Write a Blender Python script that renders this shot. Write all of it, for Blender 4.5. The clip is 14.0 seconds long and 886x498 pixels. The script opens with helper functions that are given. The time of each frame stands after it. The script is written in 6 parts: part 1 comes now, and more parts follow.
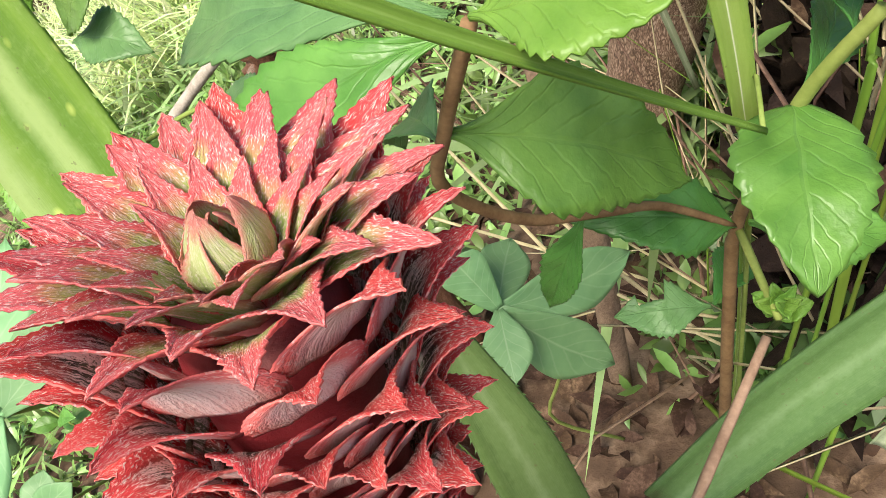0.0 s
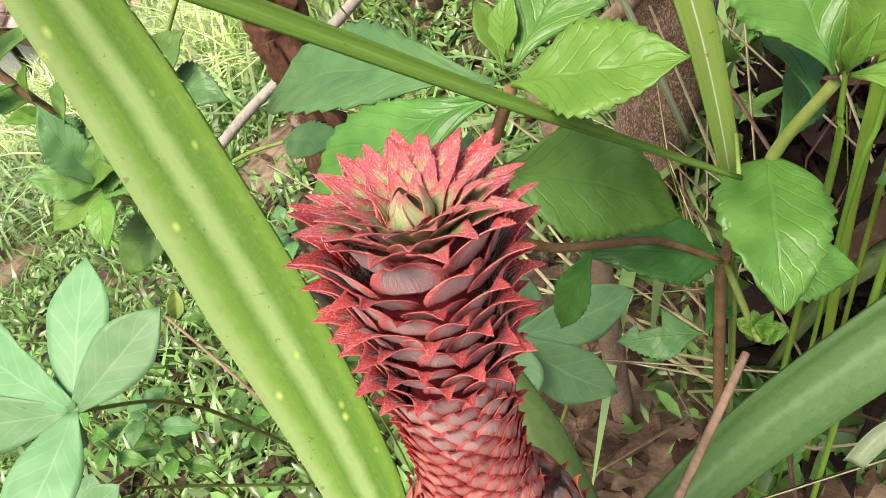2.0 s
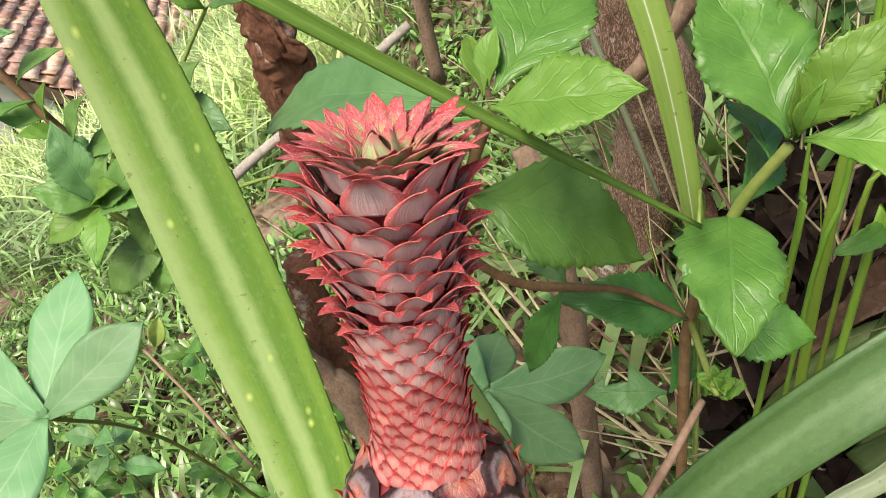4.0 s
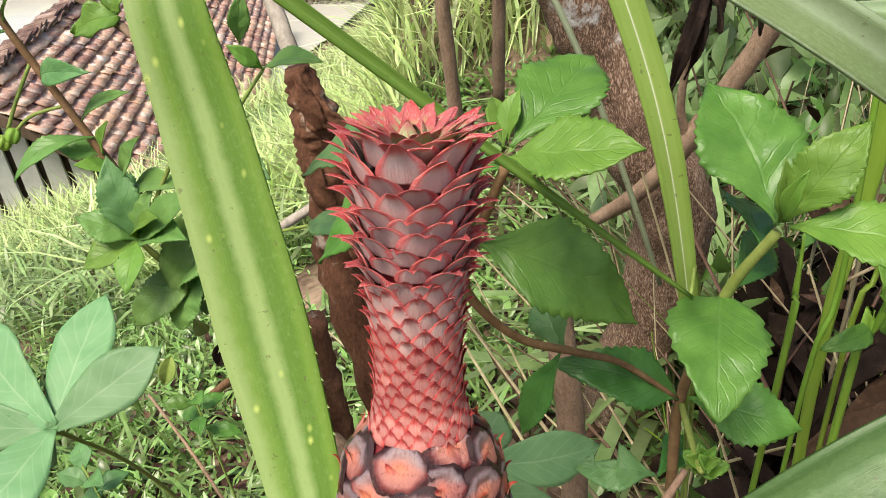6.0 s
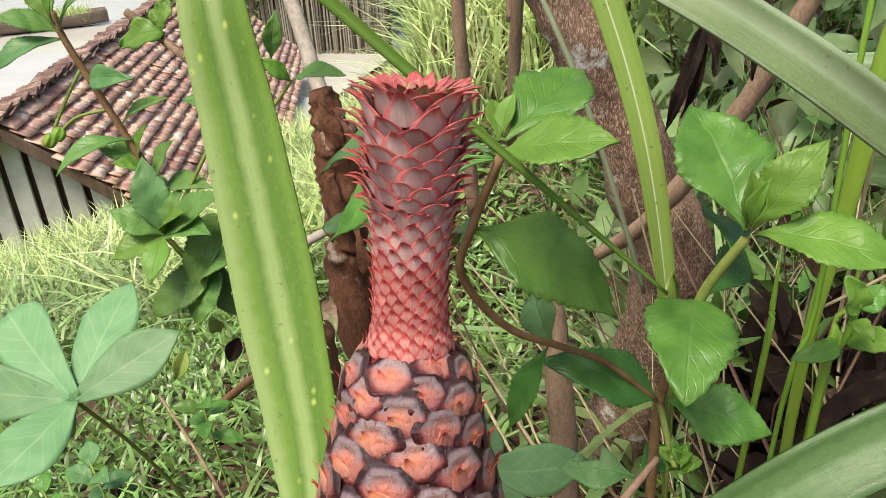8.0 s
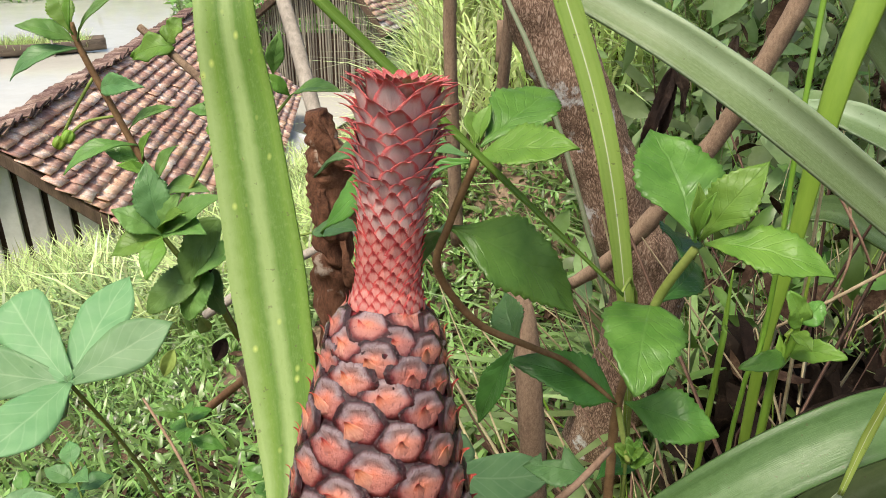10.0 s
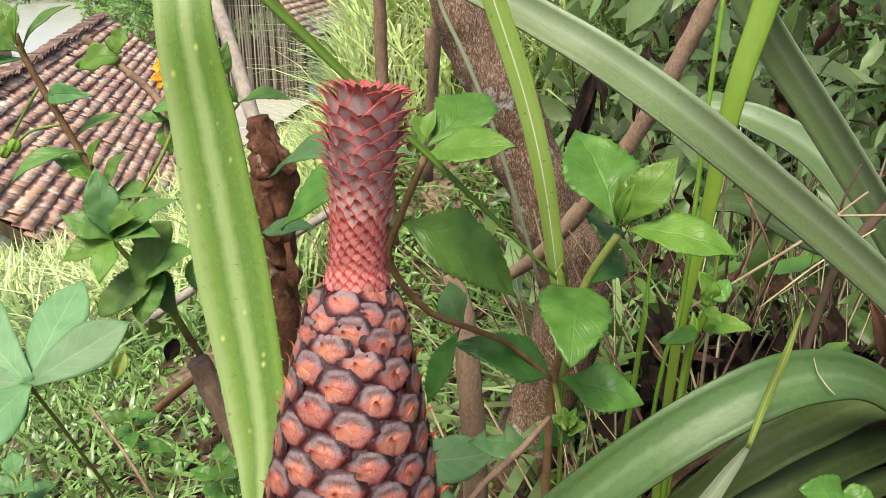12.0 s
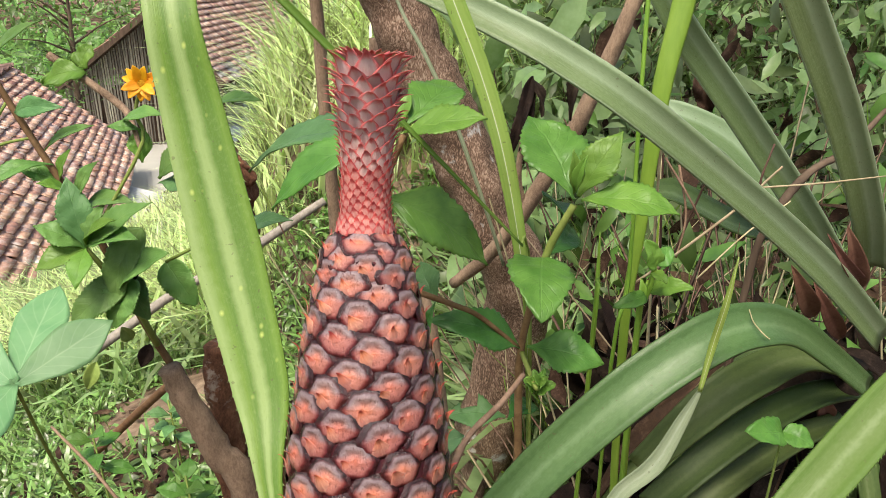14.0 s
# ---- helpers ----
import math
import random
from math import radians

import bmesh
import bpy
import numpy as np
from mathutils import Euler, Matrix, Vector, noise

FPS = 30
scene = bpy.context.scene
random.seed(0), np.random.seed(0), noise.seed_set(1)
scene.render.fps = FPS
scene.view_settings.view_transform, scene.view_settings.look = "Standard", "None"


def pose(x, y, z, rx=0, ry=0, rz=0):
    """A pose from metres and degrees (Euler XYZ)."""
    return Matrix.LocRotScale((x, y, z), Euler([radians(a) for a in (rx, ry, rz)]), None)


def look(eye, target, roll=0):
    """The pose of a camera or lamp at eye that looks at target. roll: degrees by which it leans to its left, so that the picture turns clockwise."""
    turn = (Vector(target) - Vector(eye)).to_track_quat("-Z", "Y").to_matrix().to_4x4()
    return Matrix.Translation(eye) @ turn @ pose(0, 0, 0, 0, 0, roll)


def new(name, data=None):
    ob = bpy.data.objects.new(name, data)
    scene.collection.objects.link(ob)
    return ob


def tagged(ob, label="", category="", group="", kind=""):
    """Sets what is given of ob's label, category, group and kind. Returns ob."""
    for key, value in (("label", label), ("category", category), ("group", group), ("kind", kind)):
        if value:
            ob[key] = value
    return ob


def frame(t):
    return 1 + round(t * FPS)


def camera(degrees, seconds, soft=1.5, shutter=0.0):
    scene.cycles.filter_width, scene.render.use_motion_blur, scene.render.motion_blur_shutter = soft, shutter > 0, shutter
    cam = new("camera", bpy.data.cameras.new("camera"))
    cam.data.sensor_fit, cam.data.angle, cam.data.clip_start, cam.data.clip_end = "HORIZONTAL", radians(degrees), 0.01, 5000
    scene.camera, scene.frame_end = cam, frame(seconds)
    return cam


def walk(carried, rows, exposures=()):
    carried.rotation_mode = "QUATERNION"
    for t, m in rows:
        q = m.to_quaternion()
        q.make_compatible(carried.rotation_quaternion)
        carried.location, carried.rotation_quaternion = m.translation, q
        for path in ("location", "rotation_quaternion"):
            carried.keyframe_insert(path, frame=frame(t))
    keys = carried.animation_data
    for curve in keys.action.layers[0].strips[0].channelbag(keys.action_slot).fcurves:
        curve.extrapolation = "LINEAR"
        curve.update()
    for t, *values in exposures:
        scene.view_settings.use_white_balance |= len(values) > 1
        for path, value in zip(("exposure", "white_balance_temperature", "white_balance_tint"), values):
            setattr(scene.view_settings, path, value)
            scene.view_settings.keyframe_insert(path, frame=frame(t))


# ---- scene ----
cam = camera(61.1, 14.0, soft=0.55)
PATH = [
    (0, (0.0013, 0.0038, 0.6580), (-0.1890, 0.6272, -0.1004), -21.18),
    (0.5, (-0.0016, -0.0093, 0.6716), (-0.2031, 0.6189, -0.0799), -21.73),
    (1, (-0.0027, -0.0250, 0.6846), (-0.2050, 0.6108, -0.0603), -21.25),
    (1.5, (0.0008, -0.0303, 0.6902), (-0.1897, 0.6229, -0.0426), -19.88),
    (2, (-0.0012, -0.0479, 0.7006), (-0.1911, 0.6245, -0.0148), -18.63),
    (2.5, (0.0031, -0.0619, 0.7040), (-0.1714, 0.6366, 0.0100), -16.32),
    (3, (0.0068, -0.0713, 0.7015), (-0.1637, 0.6442, 0.0240), -14.97),
    (5.5, (0.0049, -0.1088, 0.6861), (-0.1653, 0.7054, 0.1310), -6.36),
    (6, (0.0115, -0.1272, 0.6863), (-0.1686, 0.7063, 0.1640), -5.23),
    (6.5, (0.0176, -0.1495, 0.6850), (-0.1778, 0.6980, 0.1915), -4.34),
    (7, (0.0216, -0.1631, 0.6791), (-0.1768, 0.6956, 0.2067), -3.20),
    (7.5, (0.0255, -0.1743, 0.6828), (-0.1779, 0.6885, 0.2200), -2.99),
    (8, (0.0277, -0.1803, 0.6773), (-0.1706, 0.6839, 0.2150), -2.62),
    (10.5, (0.0440, -0.2458, 0.6723), (-0.1388, 0.6490, 0.2649), 0.76),
    (11, (0.0395, -0.2590, 0.6740), (-0.1410, 0.6362, 0.2664), 0.92),
    (11.5, (0.0398, -0.2648, 0.6787), (-0.1075, 0.6370, 0.2724), 1.69),
    (12, (0.0360, -0.2782, 0.6831), (-0.0531, 0.6315, 0.2776), 1.26),
    (12.5, (0.0010, -0.2924, 0.6767), (-0.0416, 0.6278, 0.2876), -0.18),
    (13, (0.0005, -0.3112, 0.6623), (-0.0107, 0.6149, 0.2854), 0.28),
    (13.5, (0.0038, -0.3283, 0.6569), (0.0127, 0.6015, 0.2889), 0.36),
    (14, (0.0039, -0.3437, 0.6577), (0.0094, 0.5899, 0.2993), 0.29),
]
EXPOSURES = [(0.0, 1.44), (1.0, 1.28), (1.5, 1.23), (3.0, 1.10), (5.5, 0.98), (7.5, 0.87), (11.0, 0.87), (14.0, 0.94)]
walk(cam, [(t, look(eye, target, roll)) for t, eye, target, roll in PATH], EXPOSURES)

# ---- light: bright overcast sky with a broad soft sun ----
world = bpy.data.worlds.new("sky")
scene.world = world
world.use_nodes = True
wn = world.node_tree
sky = wn.nodes.new("ShaderNodeTexSky")
sky.sky_type = "NISHITA"
sky.sun_disc = False
sky.sun_elevation = radians(58)
sky.sun_rotation = radians(200)
sky.air_density, sky.dust_density, sky.ozone_density = 1.0, 4.0, 0.6
wn.links.new(sky.outputs["Color"], wn.nodes["Background"].inputs["Color"])
wn.nodes["Background"].inputs["Strength"].default_value = 0.10
sun_data = bpy.data.lights.new("sun", "SUN")
sun_data.energy, sun_data.angle, sun_data.color = 2.45, radians(22), (1.0, 0.90, 0.78)
sun = new("sun", sun_data)
sun.matrix_world = look((-1.2, -2.2, 6.0), (0, 0.6, 0.2))

# ---- node helpers and materials ----
def node(nt, kind, **inputs):
    n = nt.nodes.new(kind)
    for key, value in inputs.items():
        n.inputs[key.replace("_", " ")].default_value = value
    return n


def ramp(nt, fac, stops):
    r = nt.nodes.new("ShaderNodeValToRGB")
    els = r.color_ramp.elements
    while len(els) < len(stops):
        els.new(0.5)
    for el, (at, col) in zip(els, stops):
        el.position, el.color = at, (*col, 1)
    nt.links.new(fac, r.inputs["Fac"])
    return r.outputs["Color"]


def mix(nt, fac, a, b, blend="MIX"):
    m = nt.nodes.new("ShaderNodeMix")
    m.data_type, m.blend_type = "RGBA", blend
    for socket, value in ((m.inputs["Factor"], fac), (m.inputs[6], a), (m.inputs[7], b)):
        if hasattr(value, "links"):
            nt.links.new(value, socket)
        elif isinstance(value, tuple):
            socket.default_value = (*value, 1)
        else:
            socket.default_value = value
    return m.outputs[2]


def calc(nt, op, a, b=0.0, clamp=False):
    m = nt.nodes.new("ShaderNodeMath")
    m.operation, m.use_clamp = op, clamp
    for socket, value in ((m.inputs[0], a), (m.inputs[1], b)):
        if hasattr(value, "links"):
            nt.links.new(value, socket)
        else:
            socket.default_value = value
    return m.outputs[0]


def noise_of(nt, vec, scale, detail=5.0, stretch=(1, 1, 1), rough=0.55):
    mp = nt.nodes.new("ShaderNodeMapping")
    mp.inputs["Scale"].default_value = stretch
    nt.links.new(vec, mp.inputs["Vector"])
    info = nt.nodes.new("ShaderNodeObjectInfo")
    nt.links.new(calc(nt, "MULTIPLY", info.outputs["Random"], 37.0), mp.inputs["Location"])
    n = node(nt, "ShaderNodeTexNoise", Scale=scale, Detail=detail, Roughness=rough)
    nt.links.new(mp.outputs["Vector"], n.inputs["Vector"])
    return n.outputs["Fac"]


def begin(name):
    m = bpy.data.materials.new(name)
    m.use_nodes = True
    nt = m.node_tree
    coords = nt.nodes.new("ShaderNodeTexCoord")
    return m, nt, nt.nodes["Principled BSDF"], coords


def varied(nt, colour, amount, hue=0.03):
    """Brightness that differs from object to object."""
    info = nt.nodes.new("ShaderNodeObjectInfo")
    geo = nt.nodes.new("ShaderNodeNewGeometry")
    both = calc(nt, "FRACT", calc(nt, "ADD", info.outputs["Random"], geo.outputs["Random Per Island"]))
    h = nt.nodes.new("ShaderNodeHueSaturation")
    nt.links.new(colour, h.inputs["Color"])
    nt.links.new(calc(nt, "ADD", calc(nt, "MULTIPLY", both, 2 * amount), 1 - amount), h.inputs["Value"])
    nt.links.new(calc(nt, "ADD", calc(nt, "MULTIPLY", both, hue), 0.5 - hue / 2), h.inputs["Hue"])
    return h.outputs["Color"]


def bumped(nt, bsdf, height, strength, distance=0.002):
    b = node(nt, "ShaderNodeBump", Strength=strength, Distance=distance)
    nt.links.new(height, b.inputs["Height"])
    nt.links.new(b.outputs["Normal"], bsdf.inputs["Normal"])
    return b.outputs["Normal"]


def see_through(m, nt, bsdf, colour, share, normal=None):
    """Mixes in light that shines through a thin leaf."""
    tr = nt.nodes.new("ShaderNodeBsdfTranslucent")
    h = node(nt, "ShaderNodeHueSaturation", Hue=0.485, Saturation=1.1, Value=1.25)
    nt.links.new(colour, h.inputs["Color"])
    nt.links.new(h.outputs["Color"], tr.inputs["Color"])
    if normal:
        nt.links.new(normal, tr.inputs["Normal"])
    mx = node(nt, "ShaderNodeMixShader", Fac=share)
    nt.links.new(bsdf.outputs["BSDF"], mx.inputs[1])
    nt.links.new(tr.outputs["BSDF"], mx.inputs[2])
    nt.links.new(mx.outputs["Shader"], nt.nodes["Material Output"].inputs["Surface"])


def surface(name, stops, scale=20.0, rough=0.7, bump=0.3, dist=0.002, stretch=(1, 1, 1), fine=6.0, vary=0.12, metallic=0.0, through_share=0.0):
    """Grain at two scales over the object's own coordinates."""
    m, nt, bsdf, co = begin(name)
    big = noise_of(nt, co.outputs["Object"], scale, 4, stretch)
    small = noise_of(nt, co.outputs["Object"], scale * fine, 6, stretch, 0.65)
    both = calc(nt, "ADD", calc(nt, "MULTIPLY", big, 0.6), calc(nt, "MULTIPLY", small, 0.4))
    col = varied(nt, ramp(nt, both, stops), vary)
    nt.links.new(col, bsdf.inputs["Base Color"])
    bsdf.inputs["Roughness"].default_value, bsdf.inputs["Metallic"].default_value = rough, metallic
    if rough > 0.55:
        bsdf.inputs["Specular IOR Level"].default_value = 0.12
    nrm = bumped(nt, bsdf, both, bump, dist)
    if through_share:
        see_through(m, nt, bsdf, col, through_share, nrm)
    return m


def leaf_material(name, dark, light, vein, rough=0.38, share=0.28, veins=9.0, bump=0.55, vein_share=0.16):
    """Net-veined leaf blade: midrib, slanting side veins, blistered between."""
    m, nt, bsdf, co = begin(name)
    sep = nt.nodes.new("ShaderNodeSeparateXYZ")
    nt.links.new(co.outputs["UV"], sep.inputs[0])
    side = calc(nt, "ABSOLUTE", calc(nt, "SUBTRACT", sep.outputs["X"], 0.5))
    wob = noise_of(nt, co.outputs["UV"], 5.0, 3)
    slant = calc(nt, "SUBTRACT", sep.outputs["Y"], calc(nt, "MULTIPLY", side, 0.55))
    slant = calc(nt, "ADD", slant, calc(nt, "MULTIPLY", wob, 0.05))
    saw = calc(nt, "PINGPONG", calc(nt, "MULTIPLY", slant, veins), 0.5)
    ribs = calc(nt, "SUBTRACT", 1.0, calc(nt, "MULTIPLY", saw, 9.0), True)
    mid = calc(nt, "SUBTRACT", 1.0, calc(nt, "MULTIPLY", side, 34.0), True)
    lines = calc(nt, "MAXIMUM", mid, calc(nt, "MULTIPLY", ribs, 0.45))
    crinkle = noise_of(nt, co.outputs["Object"], 190.0, 3)
    blotch = noise_of(nt, co.outputs["Object"], 55.0, 5)
    col = ramp(nt, blotch, [(0.3, dark), (0.7, light)])
    col = mix(nt, calc(nt, "MULTIPLY", lines, vein_share), col, vein)
    specks = noise_of(nt, co.outputs["Object"], 420.0, 2)
    col = mix(nt, calc(nt, "MULTIPLY", calc(nt, "GREATER_THAN", specks, 0.74), 0.03), col, vein)
    col = varied(nt, col, 0.15, 0.018)
    nt.links.new(col, bsdf.inputs["Base Color"])
    bsdf.inputs["Roughness"].default_value = rough
    bsdf.inputs["Specular IOR Level"].default_value = 0.36
    relief = calc(nt, "SUBTRACT", calc(nt, "ADD", calc(nt, "MULTIPLY", crinkle, 0.55), calc(nt, "MULTIPLY", blotch, 0.5)), calc(nt, "MULTIPLY", lines, 0.45))
    nrm = bumped(nt, bsdf, relief, bump, 0.0016)
    see_through(m, nt, bsdf, col, share, nrm)
    return m


def strap_material(name, edge, middle, stripe, rough=0.42, share=0.15, dots=0.0, dot_colour=(0.5, 0.6, 0.2), bands=False, rib=None, half_lit=False):
    """Strap leaf with fine lengthwise lines, a paler channel and scattered spots."""
    m, nt, bsdf, co = begin(name)
    sep = nt.nodes.new("ShaderNodeSeparateXYZ")
    nt.links.new(co.outputs["UV"], sep.inputs[0])
    side = calc(nt, "ABSOLUTE", calc(nt, "SUBTRACT", sep.outputs["X"], 0.5))
    wob = noise_of(nt, co.outputs["UV"], 3.0, 3, (1.5, 3, 1))
    band = calc(nt, "ADD", calc(nt, "MULTIPLY", side, 2.0), calc(nt, "MULTIPLY", calc(nt, "SUBTRACT", wob, 0.5), 0.5))
    if bands:
        # the pale middle stripe paints the sky's reflection in the channel
        across = calc(nt, "ADD", sep.outputs["X"], calc(nt, "MULTIPLY", calc(nt, "SUBTRACT", wob, 0.5), 0.08))
        col = ramp(nt, across, [(0.0, edge), (0.10, edge), (0.19, middle), (0.33, middle), (0.45, stripe), (0.53, stripe), (0.64, middle), (0.76, edge), (0.92, stripe)])
    elif half_lit:
        # paints one half of the folded blade dark, the other as if lit
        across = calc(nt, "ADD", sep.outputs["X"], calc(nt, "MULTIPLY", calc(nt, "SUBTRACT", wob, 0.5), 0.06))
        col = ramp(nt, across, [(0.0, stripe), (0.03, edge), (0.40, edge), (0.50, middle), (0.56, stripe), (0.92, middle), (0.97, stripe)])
    else:
        col = ramp(nt, band, [(0.0, stripe), (0.22, middle), (0.55, middle), (0.68, edge), (0.95, edge)])
    lines = noise_of(nt, co.outputs["UV"], 60.0, 4, (1.4, 0.03, 1))
    col = mix(nt, calc(nt, "MULTIPLY", lines, 0.28 if bands else 0.5), col, stripe)
    patch = noise_of(nt, co.outputs["Object"], 28.0, 5)
    col = mix(nt, calc(nt, "MULTIPLY", patch, 0.22 if bands else 0.32), col, edge)
    if dots:
        vor = node(nt, "ShaderNodeTexVoronoi", Scale=dots, Randomness=1.0)
        mp = nt.nodes.new("ShaderNodeMapping")
        mp.inputs["Scale"].default_value = (1.0, 1.0, 0.6)
        nt.links.new(co.outputs["Object"], mp.inputs["Vector"])
        nt.links.new(mp.outputs["Vector"], vor.inputs["Vector"])
        spot = calc(nt, "SUBTRACT", 1.0, calc(nt, "MULTIPLY", vor.outputs["Distance"], 6.5), True)
        col = mix(nt, calc(nt, "MULTIPLY", spot, 0.8), col, dot_colour)
    scuff = noise_of(nt, co.outputs["UV"], 9.0, 7, (2.0, 2.4, 1), 0.72)
    col = mix(nt, ramp(nt, scuff, [(0.50, (0, 0, 0)), (0.72, (0.26, 0.26, 0.26))]), col, stripe)
    col = mix(nt, ramp(nt, scuff, [(0.28, (0.26, 0.26, 0.26)), (0.46, (0, 0, 0))]), col, edge)
    if rib:
        col = mix(nt, calc(nt, "SUBTRACT", 1.2, calc(nt, "MULTIPLY", side, 32.0), True), col, rib)
    dirt = noise_of(nt, co.outputs["Object"], 260.0, 3)
    col = mix(nt, calc(nt, "MULTIPLY", calc(nt, "GREATER_THAN", dirt, 0.69), 0.45), col, (0.10, 0.08, 0.04))
    col = varied(nt, col, 0.07)
    nt.links.new(col, bsdf.inputs["Base Color"])
    bsdf.inputs["Roughness"].default_value = rough
    bsdf.inputs["Specular IOR Level"].default_value = 0.3
    nrm = bumped(nt, bsdf, calc(nt, "ADD", lines, calc(nt, "MULTIPLY", scuff, 0.4)), 0.4, 0.0006)
    see_through(m, nt, bsdf, col, share, nrm)
    return m


def eye_material():
    """One fruitlet: dark maroon groove with its shadow coloured in, greyish wrinkled shoulder, pink middle."""
    m, nt, bsdf, co = begin("fruit_eye")
    sep = nt.nodes.new("ShaderNodeSeparateXYZ")
    nt.links.new(co.outputs["UV"], sep.inputs[0])
    n1 = noise_of(nt, co.outputs["Object"], 5.0, 6, (1, 1, 1), 0.65)
    streak = noise_of(nt, co.outputs["Object"], 9.0, 5, (2.6, 0.6, 1), 0.7)
    rad = calc(nt, "ADD", sep.outputs["X"], calc(nt, "MULTIPLY", calc(nt, "SUBTRACT", n1, 0.5), 0.16))
    rad = calc(nt, "ADD", rad, calc(nt, "MULTIPLY", calc(nt, "SUBTRACT", streak, 0.5), 0.09))
    # rim stops mix the groove's maroon with its painted shadow, blackest above
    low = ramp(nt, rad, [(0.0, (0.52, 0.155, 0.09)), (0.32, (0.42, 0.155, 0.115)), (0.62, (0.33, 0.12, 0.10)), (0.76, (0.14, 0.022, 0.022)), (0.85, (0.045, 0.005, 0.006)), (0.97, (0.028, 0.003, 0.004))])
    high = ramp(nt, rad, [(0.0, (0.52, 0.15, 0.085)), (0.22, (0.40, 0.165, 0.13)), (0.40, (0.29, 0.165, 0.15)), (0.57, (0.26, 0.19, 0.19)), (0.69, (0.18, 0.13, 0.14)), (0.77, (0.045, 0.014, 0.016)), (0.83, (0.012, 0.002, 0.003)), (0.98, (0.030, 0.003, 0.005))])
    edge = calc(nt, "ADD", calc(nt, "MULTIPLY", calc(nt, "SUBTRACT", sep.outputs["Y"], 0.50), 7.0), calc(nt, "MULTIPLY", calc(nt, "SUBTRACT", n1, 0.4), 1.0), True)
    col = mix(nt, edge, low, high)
    wrinkle = noise_of(nt, co.outputs["Object"], 12.0, 4, (1.6, 0.7, 1), 0.7)
    col = mix(nt, ramp(nt, wrinkle, [(0.56, (0, 0, 0)), (0.68, (0.65, 0.65, 0.65))]), col, (0.07, 0.018, 0.018))
    col = varied(nt, col, 0.16, 0.012)
    nt.links.new(col, bsdf.inputs["Base Color"])
    bsdf.inputs["Roughness"].default_value = 0.27
    bsdf.inputs["Specular IOR Level"].default_value = 0.5
    bumped(nt, bsdf, calc(nt, "SUBTRACT", n1, calc(nt, "MULTIPLY", wrinkle, 0.8)), 0.8, 0.0012)
    return m


def bract_material():
    """Bract over the lower half of a fruitlet: pink-orange, streaked, red at its spine."""
    m, nt, bsdf, co = begin("fruit_bract")
    sep = nt.nodes.new("ShaderNodeSeparateXYZ")
    nt.links.new(co.outputs["UV"], sep.inputs[0])
    n1 = noise_of(nt, co.outputs["Object"], 6.0, 5)
    along = calc(nt, "ADD", sep.outputs["Y"], calc(nt, "MULTIPLY", calc(nt, "SUBTRACT", n1, 0.5), 0.34))
    col = ramp(nt, along, [(0.0, (0.26, 0.085, 0.075)), (0.25, (0.34, 0.14, 0.11)), (0.48, (0.48, 0.175, 0.115)), (0.66, (0.55, 0.155, 0.085)), (0.82, (0.48, 0.060, 0.045)), (1.0, (0.40, 0.022, 0.026))])
    streak = noise_of(nt, co.outputs["UV"], 4.0, 4, (1.6, 0.5, 1), 0.65)
    col = mix(nt, ramp(nt, streak, [(0.50, (0, 0, 0)), (0.70, (0.5, 0.5, 0.5))]), col, (0.55, 0.27, 0.20))
    col = mix(nt, ramp(nt, streak, [(0.32, (0.5, 0.5, 0.5)), (0.46, (0, 0, 0))]), col, (0.26, 0.05, 0.04))
    col = varied(nt, col, 0.18, 0.02)
    nt.links.new(col, bsdf.inputs["Base Color"])
    bsdf.inputs["Roughness"].default_value = 0.45
    bsdf.inputs["Specular IOR Level"].default_value = 0.3
    bumped(nt, bsdf, calc(nt, "ADD", n1, streak), 0.6, 0.0008)
    return m


